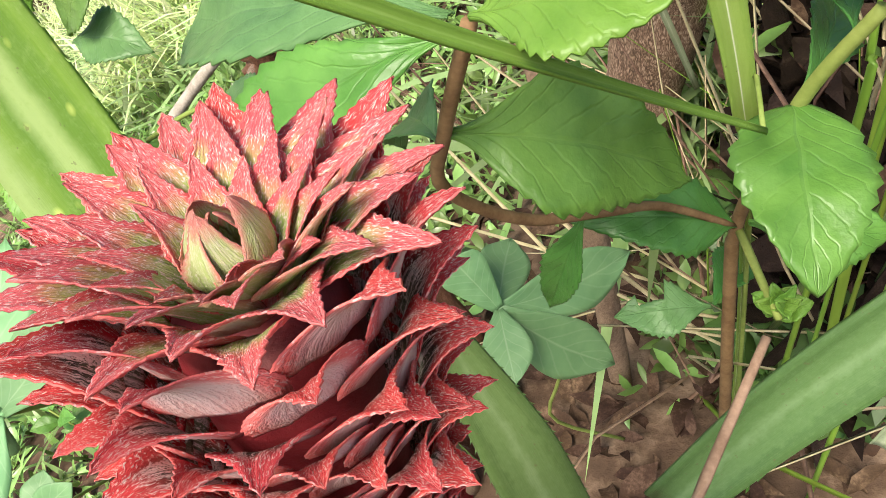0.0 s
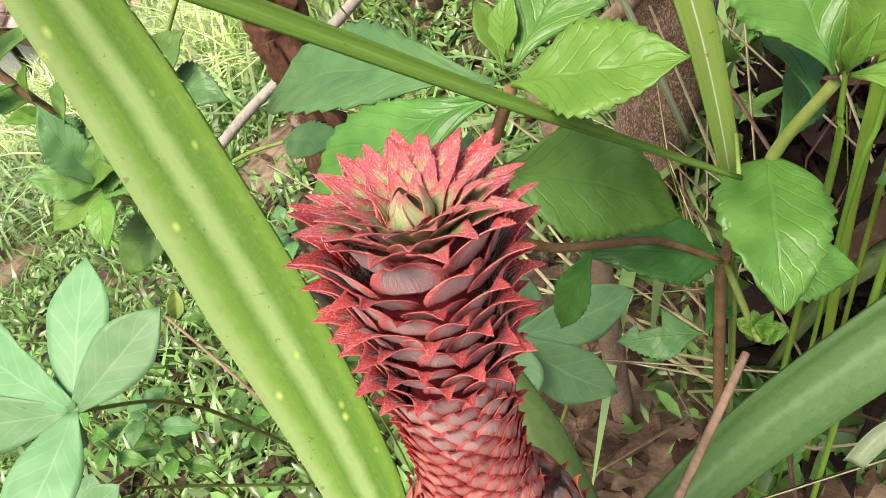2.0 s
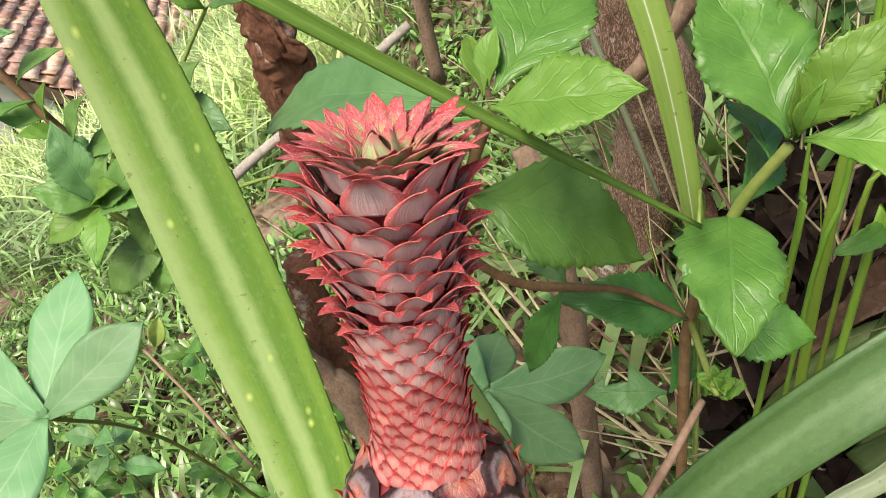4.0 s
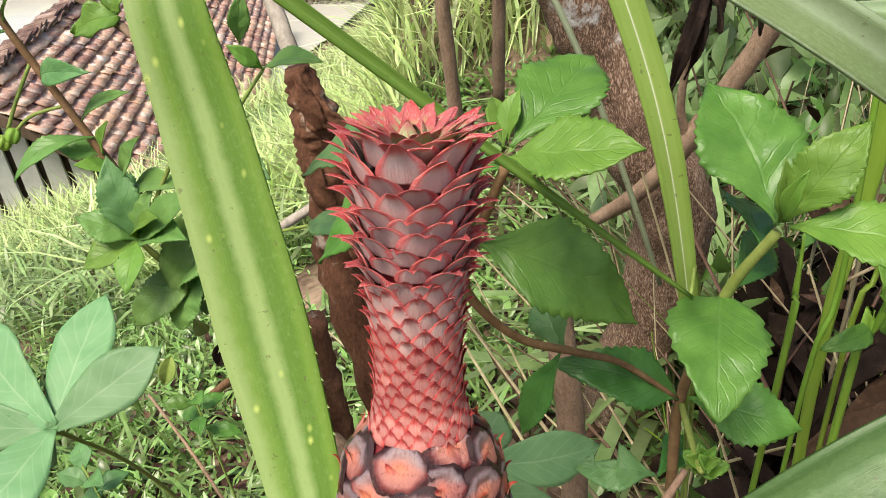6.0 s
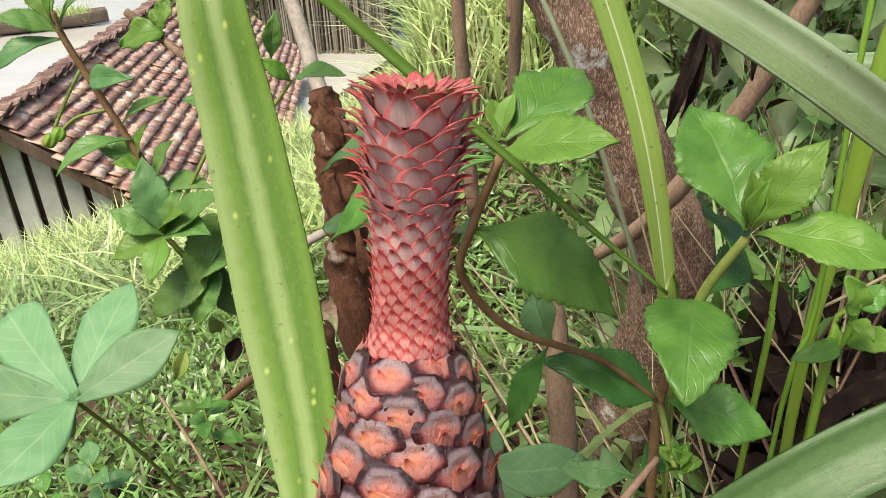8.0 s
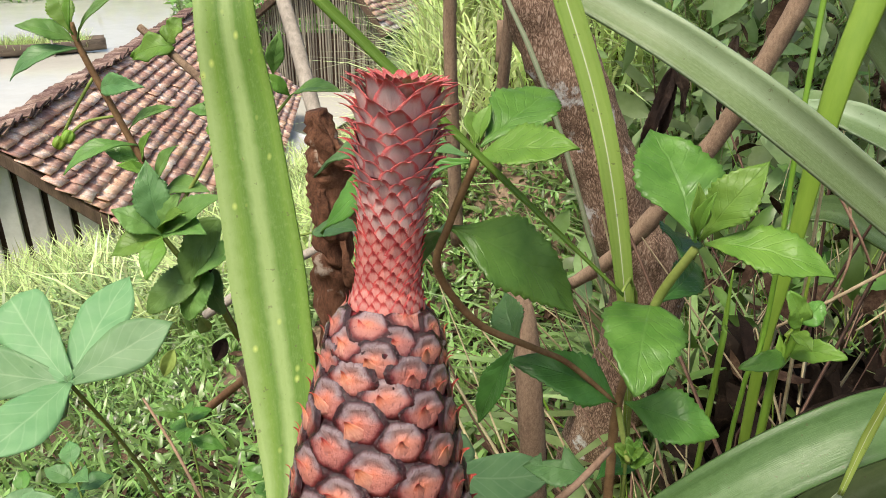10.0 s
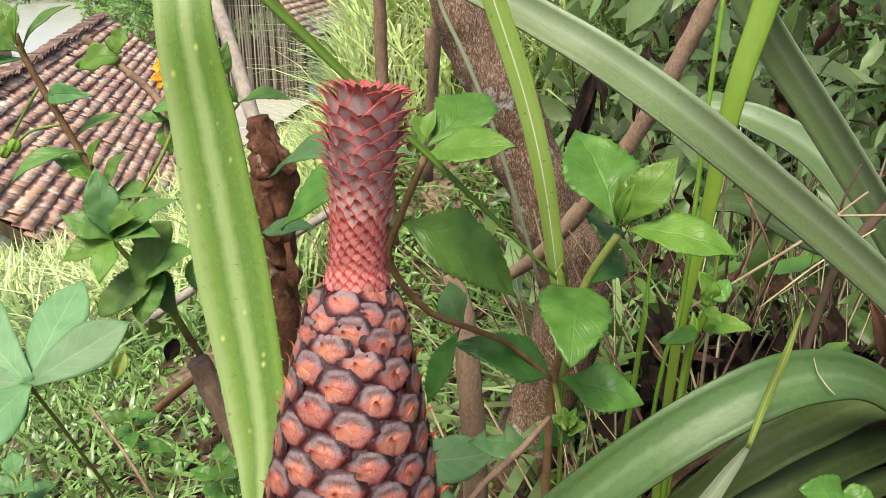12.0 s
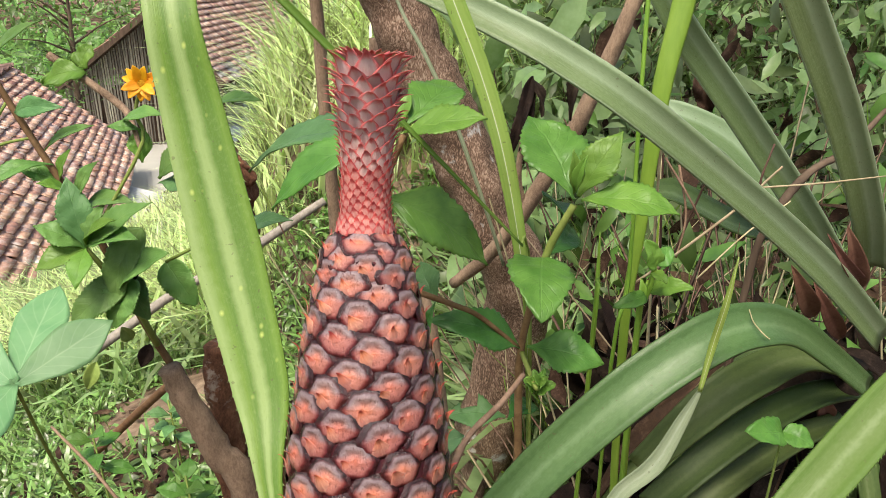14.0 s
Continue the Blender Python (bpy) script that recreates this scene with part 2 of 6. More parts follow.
def scale_material(name, base, middle, rim, scurf, rough=0.5, stripes=0.5, specks=0.5, rim_from=0.55, base_to=0.4):
    """Pointed crown leaf: silvery stripes along it, coloured rim and tip dusted with white specks."""
    m, nt, bsdf, co = begin(name)
    sep = nt.nodes.new("ShaderNodeSeparateXYZ")
    nt.links.new(co.outputs["UV"], sep.inputs[0])
    side = calc(nt, "MULTIPLY", calc(nt, "ABSOLUTE", calc(nt, "SUBTRACT", sep.outputs["X"], 0.5)), 2.0)
    n1 = noise_of(nt, co.outputs["UV"], 5.0, 4)
    tipward = calc(nt, "MAXIMUM", calc(nt, "MULTIPLY", side, 0.92), sep.outputs["Y"])
    tipward = calc(nt, "ADD", tipward, calc(nt, "MULTIPLY", calc(nt, "SUBTRACT", n1, 0.5), 0.26))
    along = calc(nt, "ADD", sep.outputs["Y"], calc(nt, "MULTIPLY", calc(nt, "SUBTRACT", n1, 0.5), 0.3))
    body = ramp(nt, along, [(0.0, base), (base_to, middle), (1.0, middle)])
    lines = noise_of(nt, co.outputs["UV"], 13.0, 2, (1.5, 0.08, 1))
    broken = noise_of(nt, co.outputs["UV"], 60.0, 2, (1, 0.7, 1))
    stripe = calc(nt, "MULTIPLY", calc(nt, "MULTIPLY", calc(nt, "SUBTRACT", lines, 0.47), 11.0, True), calc(nt, "MULTIPLY", calc(nt, "SUBTRACT", broken, 0.33), 6.0, True))
    body = mix(nt, calc(nt, "MULTIPLY", stripe, stripes), body, scurf)
    red = ramp(nt, tipward, [(rim_from - 0.10, (0, 0, 0)), (rim_from + 0.14, (1, 1, 1))])
    col = mix(nt, red, body, rim)
    dust = noise_of(nt, co.outputs["UV"], 42.0, 2, (1, 0.55, 1), 0.6)
    speck = calc(nt, "MULTIPLY", calc(nt, "SUBTRACT", dust, 0.56), 16.0, True)
    col = mix(nt, calc(nt, "MULTIPLY", speck, specks), col, scurf)
    col = varied(nt, col, 0.15, 0.006)
    nt.links.new(col, bsdf.inputs["Base Color"])
    bsdf.inputs["Roughness"].default_value = rough
    bsdf.inputs["Specular IOR Level"].default_value = 0.25
    nrm = bumped(nt, bsdf, calc(nt, "ADD", lines, calc(nt, "MULTIPLY", dust, 0.6)), 0.6, 0.0006)
    see_through(m, nt, bsdf, col, 0.24, nrm)
    return m


def bark_material(name, stops, lichen=None, scale=30.0, lichen_scale=9.0, cracks=0.04):
    m, nt, bsdf, co = begin(name)
    flow = noise_of(nt, co.outputs["Object"], scale, 6, (1, 1, 0.3), 0.65)
    fine = noise_of(nt, co.outputs["Object"], scale * 7, 5, (1, 1, 0.5), 0.7)
    mp = nt.nodes.new("ShaderNodeMapping")
    mp.inputs["Scale"].default_value = (1, 1, 0.42)
    nt.links.new(mix(nt, 0.03, co.outputs["Object"], node(nt, "ShaderNodeTexNoise", Scale=scale * 3).outputs["Color"]), mp.inputs["Vector"])
    crack = node(nt, "ShaderNodeTexVoronoi", Scale=scale * 6.0)
    crack.feature = "DISTANCE_TO_EDGE"
    nt.links.new(mp.outputs["Vector"], crack.inputs["Vector"])
    open_ = calc(nt, "MULTIPLY", crack.outputs["Distance"], 3.2, True)
    both = calc(nt, "ADD", calc(nt, "MULTIPLY", flow, 0.45), calc(nt, "MULTIPLY", fine, 0.4))
    both = calc(nt, "ADD", both, calc(nt, "MULTIPLY", calc(nt, "SUBTRACT", open_, 0.45), cracks))
    col = ramp(nt, both, stops)
    if lichen:
        spot = noise_of(nt, co.outputs["Object"], lichen_scale, 7, (1, 1, 1), 0.7)
        col = mix(nt, ramp(nt, spot, [(0.60, (0, 0, 0)), (0.66, (1, 1, 1))]), col, lichen)
    nt.links.new(col, bsdf.inputs["Base Color"])
    bsdf.inputs["Roughness"].default_value = 0.85
    bsdf.inputs["Specular IOR Level"].default_value = 0.12
    bumped(nt, bsdf, both, 0.8, 0.0025)
    return m


M_SHRUB = leaf_material("shrub_leaf", (0.070, 0.185, 0.028), (0.135, 0.290, 0.054), (0.20, 0.36, 0.10), rough=0.36, share=0.28)
M_WILD = leaf_material("wild_leaf", (0.125, 0.270, 0.060), (0.215, 0.385, 0.105), (0.26, 0.42, 0.14), rough=0.38, share=0.40)
M_YOUNG = leaf_material("young_leaf", (0.115, 0.250, 0.032), (0.185, 0.335, 0.055), (0.25, 0.39, 0.10), rough=0.42, share=0.30)
M_DARK = leaf_material("dark_leaf", (0.040, 0.130, 0.022), (0.075, 0.205, 0.042), (0.13, 0.26, 0.08), rough=0.3, share=0.2)
M_BLUE = leaf_material("shade_leaf", (0.080, 0.195, 0.060), (0.135, 0.285, 0.095), (0.21, 0.38, 0.17), rough=0.42, share=0.22)
M_CASSAVA = leaf_material("cassava_leaf", (0.135, 0.290, 0.120), (0.180, 0.345, 0.150), (0.40, 0.53, 0.32), rough=0.5, share=0.22, veins=7.0, bump=0.10, vein_share=0.34)
M_CROSS = strap_material("narrow_blade", (0.13, 0.235, 0.025), (0.18, 0.30, 0.04), (0.26, 0.38, 0.09), share=0.2)
M_BLADE = strap_material("near_blade", (0.125, 0.250, 0.019), (0.065, 0.170, 0.007), (0.29, 0.41, 0.145), share=0.18, dots=75.0, dot_colour=(0.60, 0.70, 0.18), bands=True)
M_SPINY = strap_material("spiny_leaf", (0.07, 0.15, 0.014), (0.10, 0.17, 0.035), (0.19, 0.26, 0.11), share=0.08, rough=0.45)
M_STRAP = strap_material("pineapple_leaf", (0.048, 0.100, 0.022), (0.082, 0.150, 0.044), (0.155, 0.235, 0.100), rough=0.30)
# darker copy of the old leaf colours: shade low in the plant painted in
M_STRAP_SHADED = strap_material("shaded_pineapple_leaf", (0.028, 0.052, 0.010), (0.048, 0.080, 0.017), (0.085, 0.12, 0.038), rough=0.5)
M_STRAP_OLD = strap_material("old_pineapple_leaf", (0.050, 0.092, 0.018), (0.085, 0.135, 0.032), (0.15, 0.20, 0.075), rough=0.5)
M_PALEBLADE = strap_material("pale_blade", (0.20, 0.26, 0.14), (0.27, 0.33, 0.20), (0.40, 0.45, 0.32), rough=0.5, share=0.25)
# silvery green, with a lit and a shaded half coloured in
M_STRAP_GREY = strap_material("grey_pineapple_leaf", (0.100, 0.165, 0.042), (0.185, 0.275, 0.125), (0.31, 0.41, 0.25), rough=0.36, half_lit=True)
M_GRASS = strap_material("grass_blade", (0.25, 0.40, 0.07), (0.31, 0.46, 0.10), (0.36, 0.5, 0.15), rough=0.42, share=0.3, rib=(0.72, 0.78, 0.58))
M_STALK = surface("green_stalk", [(0.3, (0.15, 0.29, 0.025)), (0.7, (0.27, 0.43, 0.055))], 30, 0.45, 0.2, 0.001, (1, 1, 0.12), vary=0.1, through_share=0.15)
M_STEM = surface("stem", [(0.3, (0.14, 0.20, 0.04)), (0.7, (0.26, 0.34, 0.09))], 60, 0.6, 0.4, 0.001)
M_STEM_BROWN = surface("brown_stem", [(0.3, (0.11, 0.060, 0.030)), (0.7, (0.27, 0.17, 0.085))], 70, 0.7, 0.5, 0.001)
M_TWIG = surface("dry_twig", [(0.3, (0.12, 0.068, 0.045)), (0.7, (0.29, 0.19, 0.135))], 60, 0.8, 0.5, 0.001, vary=0.3)
M_STRAW = surface("straw", [(0.3, (0.32, 0.265, 0.14)), (0.7, (0.60, 0.52, 0.33))], 60, 0.8, 0.4, 0.001, vary=0.25)
M_DEAD = surface("dead_leaf", [(0.25, (0.012, 0.008, 0.006)), (0.5, (0.055, 0.032, 0.020)), (0.78, (0.22, 0.145, 0.095))], 35, 0.8, 0.7, 0.003, vary=0.45)
# also blackens the shaded hollow under the pineapple plant
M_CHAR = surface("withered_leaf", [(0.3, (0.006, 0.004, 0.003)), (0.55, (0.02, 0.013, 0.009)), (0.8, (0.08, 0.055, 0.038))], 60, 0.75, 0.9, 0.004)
M_BRACT = surface("brown_bract", [(0.3, (0.07, 0.030, 0.022)), (0.7, (0.20, 0.10, 0.07))], 40, 0.6, 0.5, 0.002)
M_BARK = bark_material("tree_bark", [(0.25, (0.08, 0.052, 0.036)), (0.42, (0.24, 0.155, 0.105)), (0.56, (0.37, 0.26, 0.185)), (0.75, (0.50, 0.39, 0.30))], (0.58, 0.59, 0.56), cracks=0.34)
M_BARK_RED = bark_material("red_bark", [(0.3, (0.06, 0.028, 0.017)), (0.5, (0.22, 0.105, 0.060)), (0.72, (0.42, 0.27, 0.175))], (0.4, 0.33, 0.26), 34.0, 14.0, cracks=0.10)
M_BARK_TAN = bark_material("tan_bark", [(0.3, (0.17, 0.115, 0.078)), (0.5, (0.38, 0.27, 0.18)), (0.72, (0.55, 0.44, 0.33))], None, 40.0, cracks=0.10)
M_POLE = bark_material("grey_pole", [(0.3, (0.20, 0.18, 0.145)), (0.5, (0.40, 0.36, 0.30)), (0.72, (0.60, 0.56, 0.48))], None, 24.0)
M_SOIL = surface("soil", [(0.26, (0.015, 0.010, 0.007)), (0.48, (0.09, 0.055, 0.038)), (0.70, (0.36, 0.25, 0.18))], 1.6, 0.95, 0.9, 0.02, fine=16.0, vary=0.0)
M_LAWN = surface("grass_stuff", [(0.3, (0.06, 0.135, 0.02)), (0.7, (0.25, 0.385, 0.115))], 3, 0.32, 0.0, vary=0.65, through_share=0.2)
M_BRIGHT = surface("bright_weed", [(0.3, (0.15, 0.25, 0.062)), (0.7, (0.33, 0.44, 0.20))], 6, 0.38, 0.0, vary=0.55, through_share=0.28)
M_FARGRASS = surface("tall_grass", [(0.3, (0.32, 0.46, 0.12)), (0.7, (0.70, 0.78, 0.42))], 1, 0.34, 0.0, vary=0.6, through_share=0.3)
M_WEED = surface("weed_leaf", [(0.3, (0.05, 0.13, 0.022)), (0.7, (0.165, 0.29, 0.062))], 6, 0.42, 0.0, vary=0.55, through_share=0.25)
# weed colours darkened to hold the shade under taller stems
M_SHADE = surface("shaded_low_leaf", [(0.3, (0.032, 0.085, 0.015)), (0.7, (0.09, 0.18, 0.035))], 6, 0.5, 0.0, vary=0.45, through_share=0.12)
M_TILE = surface("clay_tile", [(0.25, (0.22, 0.125, 0.095)), (0.38, (0.49, 0.265, 0.185)), (0.52, (0.62, 0.40, 0.305)), (0.64, (0.78, 0.68, 0.61))], 4.5, 0.85, 0.6, 0.01, fine=9.0, vary=0.34)
M_LICHEN = surface("lichened_tile", [(0.3, (0.20, 0.14, 0.11)), (0.48, (0.48, 0.42, 0.37)), (0.64, (0.76, 0.73, 0.69))], 9.0, 0.9, 0.6, 0.01, fine=7.0, vary=0.25)
M_TILE_OLD = surface("mossy_tile", [(0.3, (0.05, 0.035, 0.03)), (0.5, (0.16, 0.10, 0.08)), (0.7, (0.40, 0.31, 0.26))], 5.0, 0.85, 0.6, 0.01, fine=9.0, vary=0.4)
M_BATTEN = surface("dark_timber", [(0.3, (0.05, 0.035, 0.025)), (0.7, (0.17, 0.12, 0.085))], 14, 0.85, 0.5, 0.004, (1, 1, 0.15))
M_WALL = surface("whitewash", [(0.3, (0.42, 0.42, 0.38)), (0.6, (0.66, 0.66, 0.62)), (0.8, (0.78, 0.78, 0.75))], 1.4, 0.9, 0.3, 0.01)
M_SHEET = surface("grey_sheet", [(0.3, (0.42, 0.43, 0.42)), (0.7, (0.68, 0.69, 0.68))], 3, 0.6, 0.3, 0.01)
M_BAMBOO = surface("bamboo_slat", [(0.3, (0.09, 0.08, 0.06)), (0.7, (0.36, 0.33, 0.26))], 9, 0.7, 0.4, 0.004, (1, 1, 0.1), vary=0.4)
M_BOAT = surface("boat_planks", [(0.3, (0.09, 0.07, 0.05)), (0.7, (0.26, 0.22, 0.17))], 5, 0.8, 0.4, 0.01, (0.2, 1, 1))
M_PETAL = surface("petal", [(0.3, (0.85, 0.40, 0.01)), (0.7, (0.95, 0.55, 0.02))], 90, 0.5, 0.4, 0.001, through_share=0.25)
M_DISC = surface("flower_disc", [(0.3, (0.55, 0.20, 0.01)), (0.7, (0.8, 0.42, 0.03))], 400, 0.7, 0.8, 0.002)
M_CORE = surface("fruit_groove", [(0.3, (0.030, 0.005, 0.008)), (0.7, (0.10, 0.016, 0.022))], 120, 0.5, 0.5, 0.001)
M_NECKCORE = surface("neck_core", [(0.3, (0.13, 0.012, 0.012)), (0.7, (0.26, 0.03, 0.025))], 120, 0.5, 0.5, 0.001)
M_EYE = eye_material()
M_LOBE = bract_material()
M_SCALE = scale_material("upper_neck_scale", (0.66, 0.31, 0.27), (0.68, 0.45, 0.41), (0.66, 0.14, 0.13), (0.74, 0.62, 0.58), stripes=0.3, specks=0.4, rim_from=0.62)
M_BACK = scale_material("crown_leaf_back", (0.66, 0.38, 0.34), (0.70, 0.54, 0.51), (0.68, 0.17, 0.16), (0.76, 0.67, 0.64), stripes=0.3, specks=0.45, rim_from=0.62)
M_PALE = scale_material("heart_bud", (0.34, 0.46, 0.15), (0.40, 0.44, 0.20), (0.56, 0.20, 0.16), (0.70, 0.63, 0.54), stripes=0.35, specks=0.35, rim_from=0.76, base_to=0.7)
M_NECK = scale_material("neck_scale", (0.64, 0.19, 0.16), (0.66, 0.28, 0.24), (0.62, 0.085, 0.08), (0.66, 0.46, 0.42), stripes=0.25, specks=0.35, rim_from=0.60)
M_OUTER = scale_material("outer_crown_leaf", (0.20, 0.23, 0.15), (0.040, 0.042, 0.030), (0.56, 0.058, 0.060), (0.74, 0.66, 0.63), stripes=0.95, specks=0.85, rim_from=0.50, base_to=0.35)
M_INNER = scale_material("inner_crown_leaf", (0.27, 0.41, 0.10), (0.34, 0.40, 0.13), (0.60, 0.110, 0.115), (0.78, 0.64, 0.62), stripes=0.25, specks=0.85, rim_from=0.54, base_to=0.6)
# murky water, base colour whitened to carry the reflected bright sky
M_WATER = surface("pond_water", [(0.3, (0.52, 0.52, 0.44)), (0.7, (0.62, 0.61, 0.53))], 0.5, 0.04, 0.10, 0.02, vary=0.0)

# ---- shape helpers ----
PLACE = {}


def V(p):
    return Vector(p)


def thing(name, at, label, category, group="", kind=""):
    ob = new(name)
    ob.empty_display_size = 0.02
    ob.location = at
    PLACE[ob] = Matrix.Translation(at)
    return tagged(ob, label, category, group, kind)


def part(name, bm, material, parent, label="", m=None):
    """Links a bmesh, or a mesh that is shared, as one part at the world pose m."""
    if isinstance(bm, bpy.types.Mesh):
        me = bm
    else:
        me = bpy.data.meshes.new(name)
        bm.to_mesh(me)
        bm.free()
    if not me.materials:
        me.materials.append(material)
    ob = new(name, me)
    m = m or Matrix.Identity(4)
    PLACE[ob] = m
    if parent:
        ob.parent = parent
        ob.matrix_basis = PLACE[parent].inverted() @ m
    else:
        ob.matrix_basis = m
    return tagged(ob, label)


def solo(name, bm, material, label, category, kind="", group="", m=None):
    return tagged(part(name, bm, material, None, "", m), label, category, group, kind)


def raw_mesh(name, verts, faces, material, uvs=None, smooth=True):
    me = bpy.data.meshes.new(name)
    me.from_pydata([tuple(v) for v in verts], [], faces)
    if uvs is not None:
        layer = me.uv_layers.new(name="uv")
        idx = np.empty(len(me.loops), dtype=np.int32)
        me.loops.foreach_get("vertex_index", idx)
        layer.data.foreach_set("uv", np.asarray(uvs, dtype=np.float32)[idx].ravel())
    me.polygons.foreach_set("use_smooth", [smooth] * len(me.polygons))
    me.materials.append(material)
    me.update()
    return me


def sheet(name, rows, material, thick, uvs):
    """A closed thin shell from a grid of points: rows[i][j], with uv per point."""
    g = np.array(rows, float)
    n, m = g.shape[:2]
    du = np.gradient(g, axis=0)
    dv = np.gradient(g, axis=1)
    nrm = np.cross(dv, du)
    nrm /= np.linalg.norm(nrm, axis=2, keepdims=True) + 1e-12
    top, low = g + nrm * thick / 2, g - nrm * thick / 2
    verts = np.concatenate([top.reshape(-1, 3), low.reshape(-1, 3)])
    k = n * m
    faces = []
    for i in range(n - 1):
        for j in range(m - 1):
            a, b, c, d = i * m + j, i * m + j + 1, (i + 1) * m + j + 1, (i + 1) * m + j
            faces.append((a, b, c, d))
            faces.append((a + k, d + k, c + k, b + k))
    rim = [j for j in range(m)] + [i * m + m - 1 for i in range(1, n)] + [(n - 1) * m + j for j in range(m - 2, -1, -1)] + [i * m for i in range(n - 2, 0, -1)]
    for a, b in zip(rim, rim[1:] + rim[:1]):
        faces.append((b, a, a + k, b + k))
    uv = np.array(uvs, float).reshape(-1, 2)
    return raw_mesh(name, verts, faces, material, np.concatenate([uv, uv]))


def frame_of(base, tip, hint):
    """Pose with y from base to tip and z near the hint; its length."""
    base, tip = V(base), V(tip)
    y = tip - base
    length = y.length
    y.normalize()
    z = V(hint) - y * V(hint).dot(y)
    z.normalize()
    x = y.cross(z)
    return Matrix.Translation(base) @ Matrix((x, y, z)).transposed().to_4x4(), length


def smooth_step(v):
    v = max(0.0, min(1.0, v))
    return v * v * (3 - 2 * v)


SHAPES = {
    "shrub": lambda v: (0.07 + 0.93 * smooth_step(v / 0.48)) if v < 0.48 else max(0.0, 1 - ((v - 0.48) / 0.52) ** 1.65) * (1 - 0.10 * smooth_step((v - 0.7) / 0.3)),
    "ovate": lambda v: (0.06 + 0.94 * smooth_step(v / 0.36)) if v < 0.36 else max(0.0, 1 - ((v - 0.36) / 0.64) ** 1.5),
    "heart": lambda v: 1.06 * (min(1, 0.03 + v * 2.6) ** 0.6) * max(0.0, 1 - v ** 2.6) ** 0.85,
    "lance": lambda v: 0.08 + 0.92 * math.sin(math.pi * v ** 0.75) if v < 0.999 else 0.0,
    "oval": lambda v: math.sin(math.pi * v ** 0.7) ** 0.6 if 0 < v < 0.999 else 0.05,
    "lobe": lambda v: 0.16 + 0.84 * math.sin(math.pi / 2 * v / 0.60) ** 1.15 if v < 0.60 else 1.0 - ((v - 0.60) / 0.40) ** 1.75,
    "blunt": lambda v: 0.26 + 0.74 * min(1.0, v * 1.4) * (1.0 if v < 0.8 else math.sqrt(max(0, 1 - ((v - 0.8) / 0.2) ** 2)) * 0.9 + 0.1),
}


def leaf_mesh(name, length, width, material, shape="shrub", fold=0.22, arch=0.1, curl=0.0, teeth=15, wave=0.03, bite=None, seed=0, thick=0.0007):
    """Leaf along +y with its face to +z: folded on the midrib, arched, toothed."""
    rnd = random.Random(seed)
    n, m = max(14, teeth * 3 + 1), 11
    ph = rnd.random() * 6
    bend = rnd.uniform(-0.05, 0.05) * length
    rows, uvs = [], []
    for i in range(n):
        v = i / (n - 1)
        w = SHAPES[shape](v) * width / 2
        if teeth and 0.22 < v < 0.97:
            w -= min(0.05 * w, 0.0011) * (2.0, 1.0, 0.0)[i % 3]
        row, uv = [], []
        for j in range(m):
            s = (j / (m - 1)) * 2 - 1
            ww = w
            if bite and bite[0] < v < bite[1] and s * bite[2] > 0:
                ww = w * bite[3]
            x = s * ww
            z = abs(x) * math.tan(fold) + 4 * arch * length * v * (1 - v)
            z += wave * width * math.sin(ph + v * 11 + s * 2.2) * abs(s) + 0.012 * width * math.sin(ph * 2 + v * 23 - s * 3)
            if teeth > 4:
                # the blade swells between its slanting side veins
                z += 0.016 * width * abs(math.sin(math.pi * 5 * (v - 0.28 * abs(s)))) * (1 - abs(s) ** 3)
            z -= curl * length * v * v * abs(s) ** 2
            row.append((x + bend * math.sin(math.pi * v), v * length, z))
            uv.append((0.5 + 0.5 * s, v))
        rows.append(row)
        uvs.append(uv)
    return sheet(name, rows, material, thick, uvs)


LEAF_COUNT = [0]


def leaf(parent, base, tip, width, material=None, hint=(0.0, -0.6, 0.8), label="", name="leaf", **more):
    LEAF_COUNT[0] += 1
    m, length = frame_of(base, tip, hint)
    me = leaf_mesh(name, length, width, material or M_SHRUB, seed=LEAF_COUNT[0], **more)
    return part(name, me, None, parent, label, m)


def curve_points(pts, n):
    """Catmull-Rom through the points."""
    p = [V(q) for q in pts]
    p = [p[0] * 2 - p[1]] + p + [p[-1] * 2 - p[-2]]
    out = []
    segs = len(p) - 3
    for i in range(n):
        u = i / (n - 1) * segs
        k = min(int(u), segs - 1)
        t = u - k
        a, b, c, d = p[k : k + 4]
        out.append(0.5 * (2 * b + (c - a) * t + (2 * a - 5 * b + 4 * c - d) * t * t + (3 * b - a - 3 * c + d) * t ** 3))
    return out


def lerp_list(values, u):
    k = u * (len(values) - 1)
    i = min(int(k), len(values) - 2)
    return values[i] + (values[i + 1] - values[i]) * (k - i)


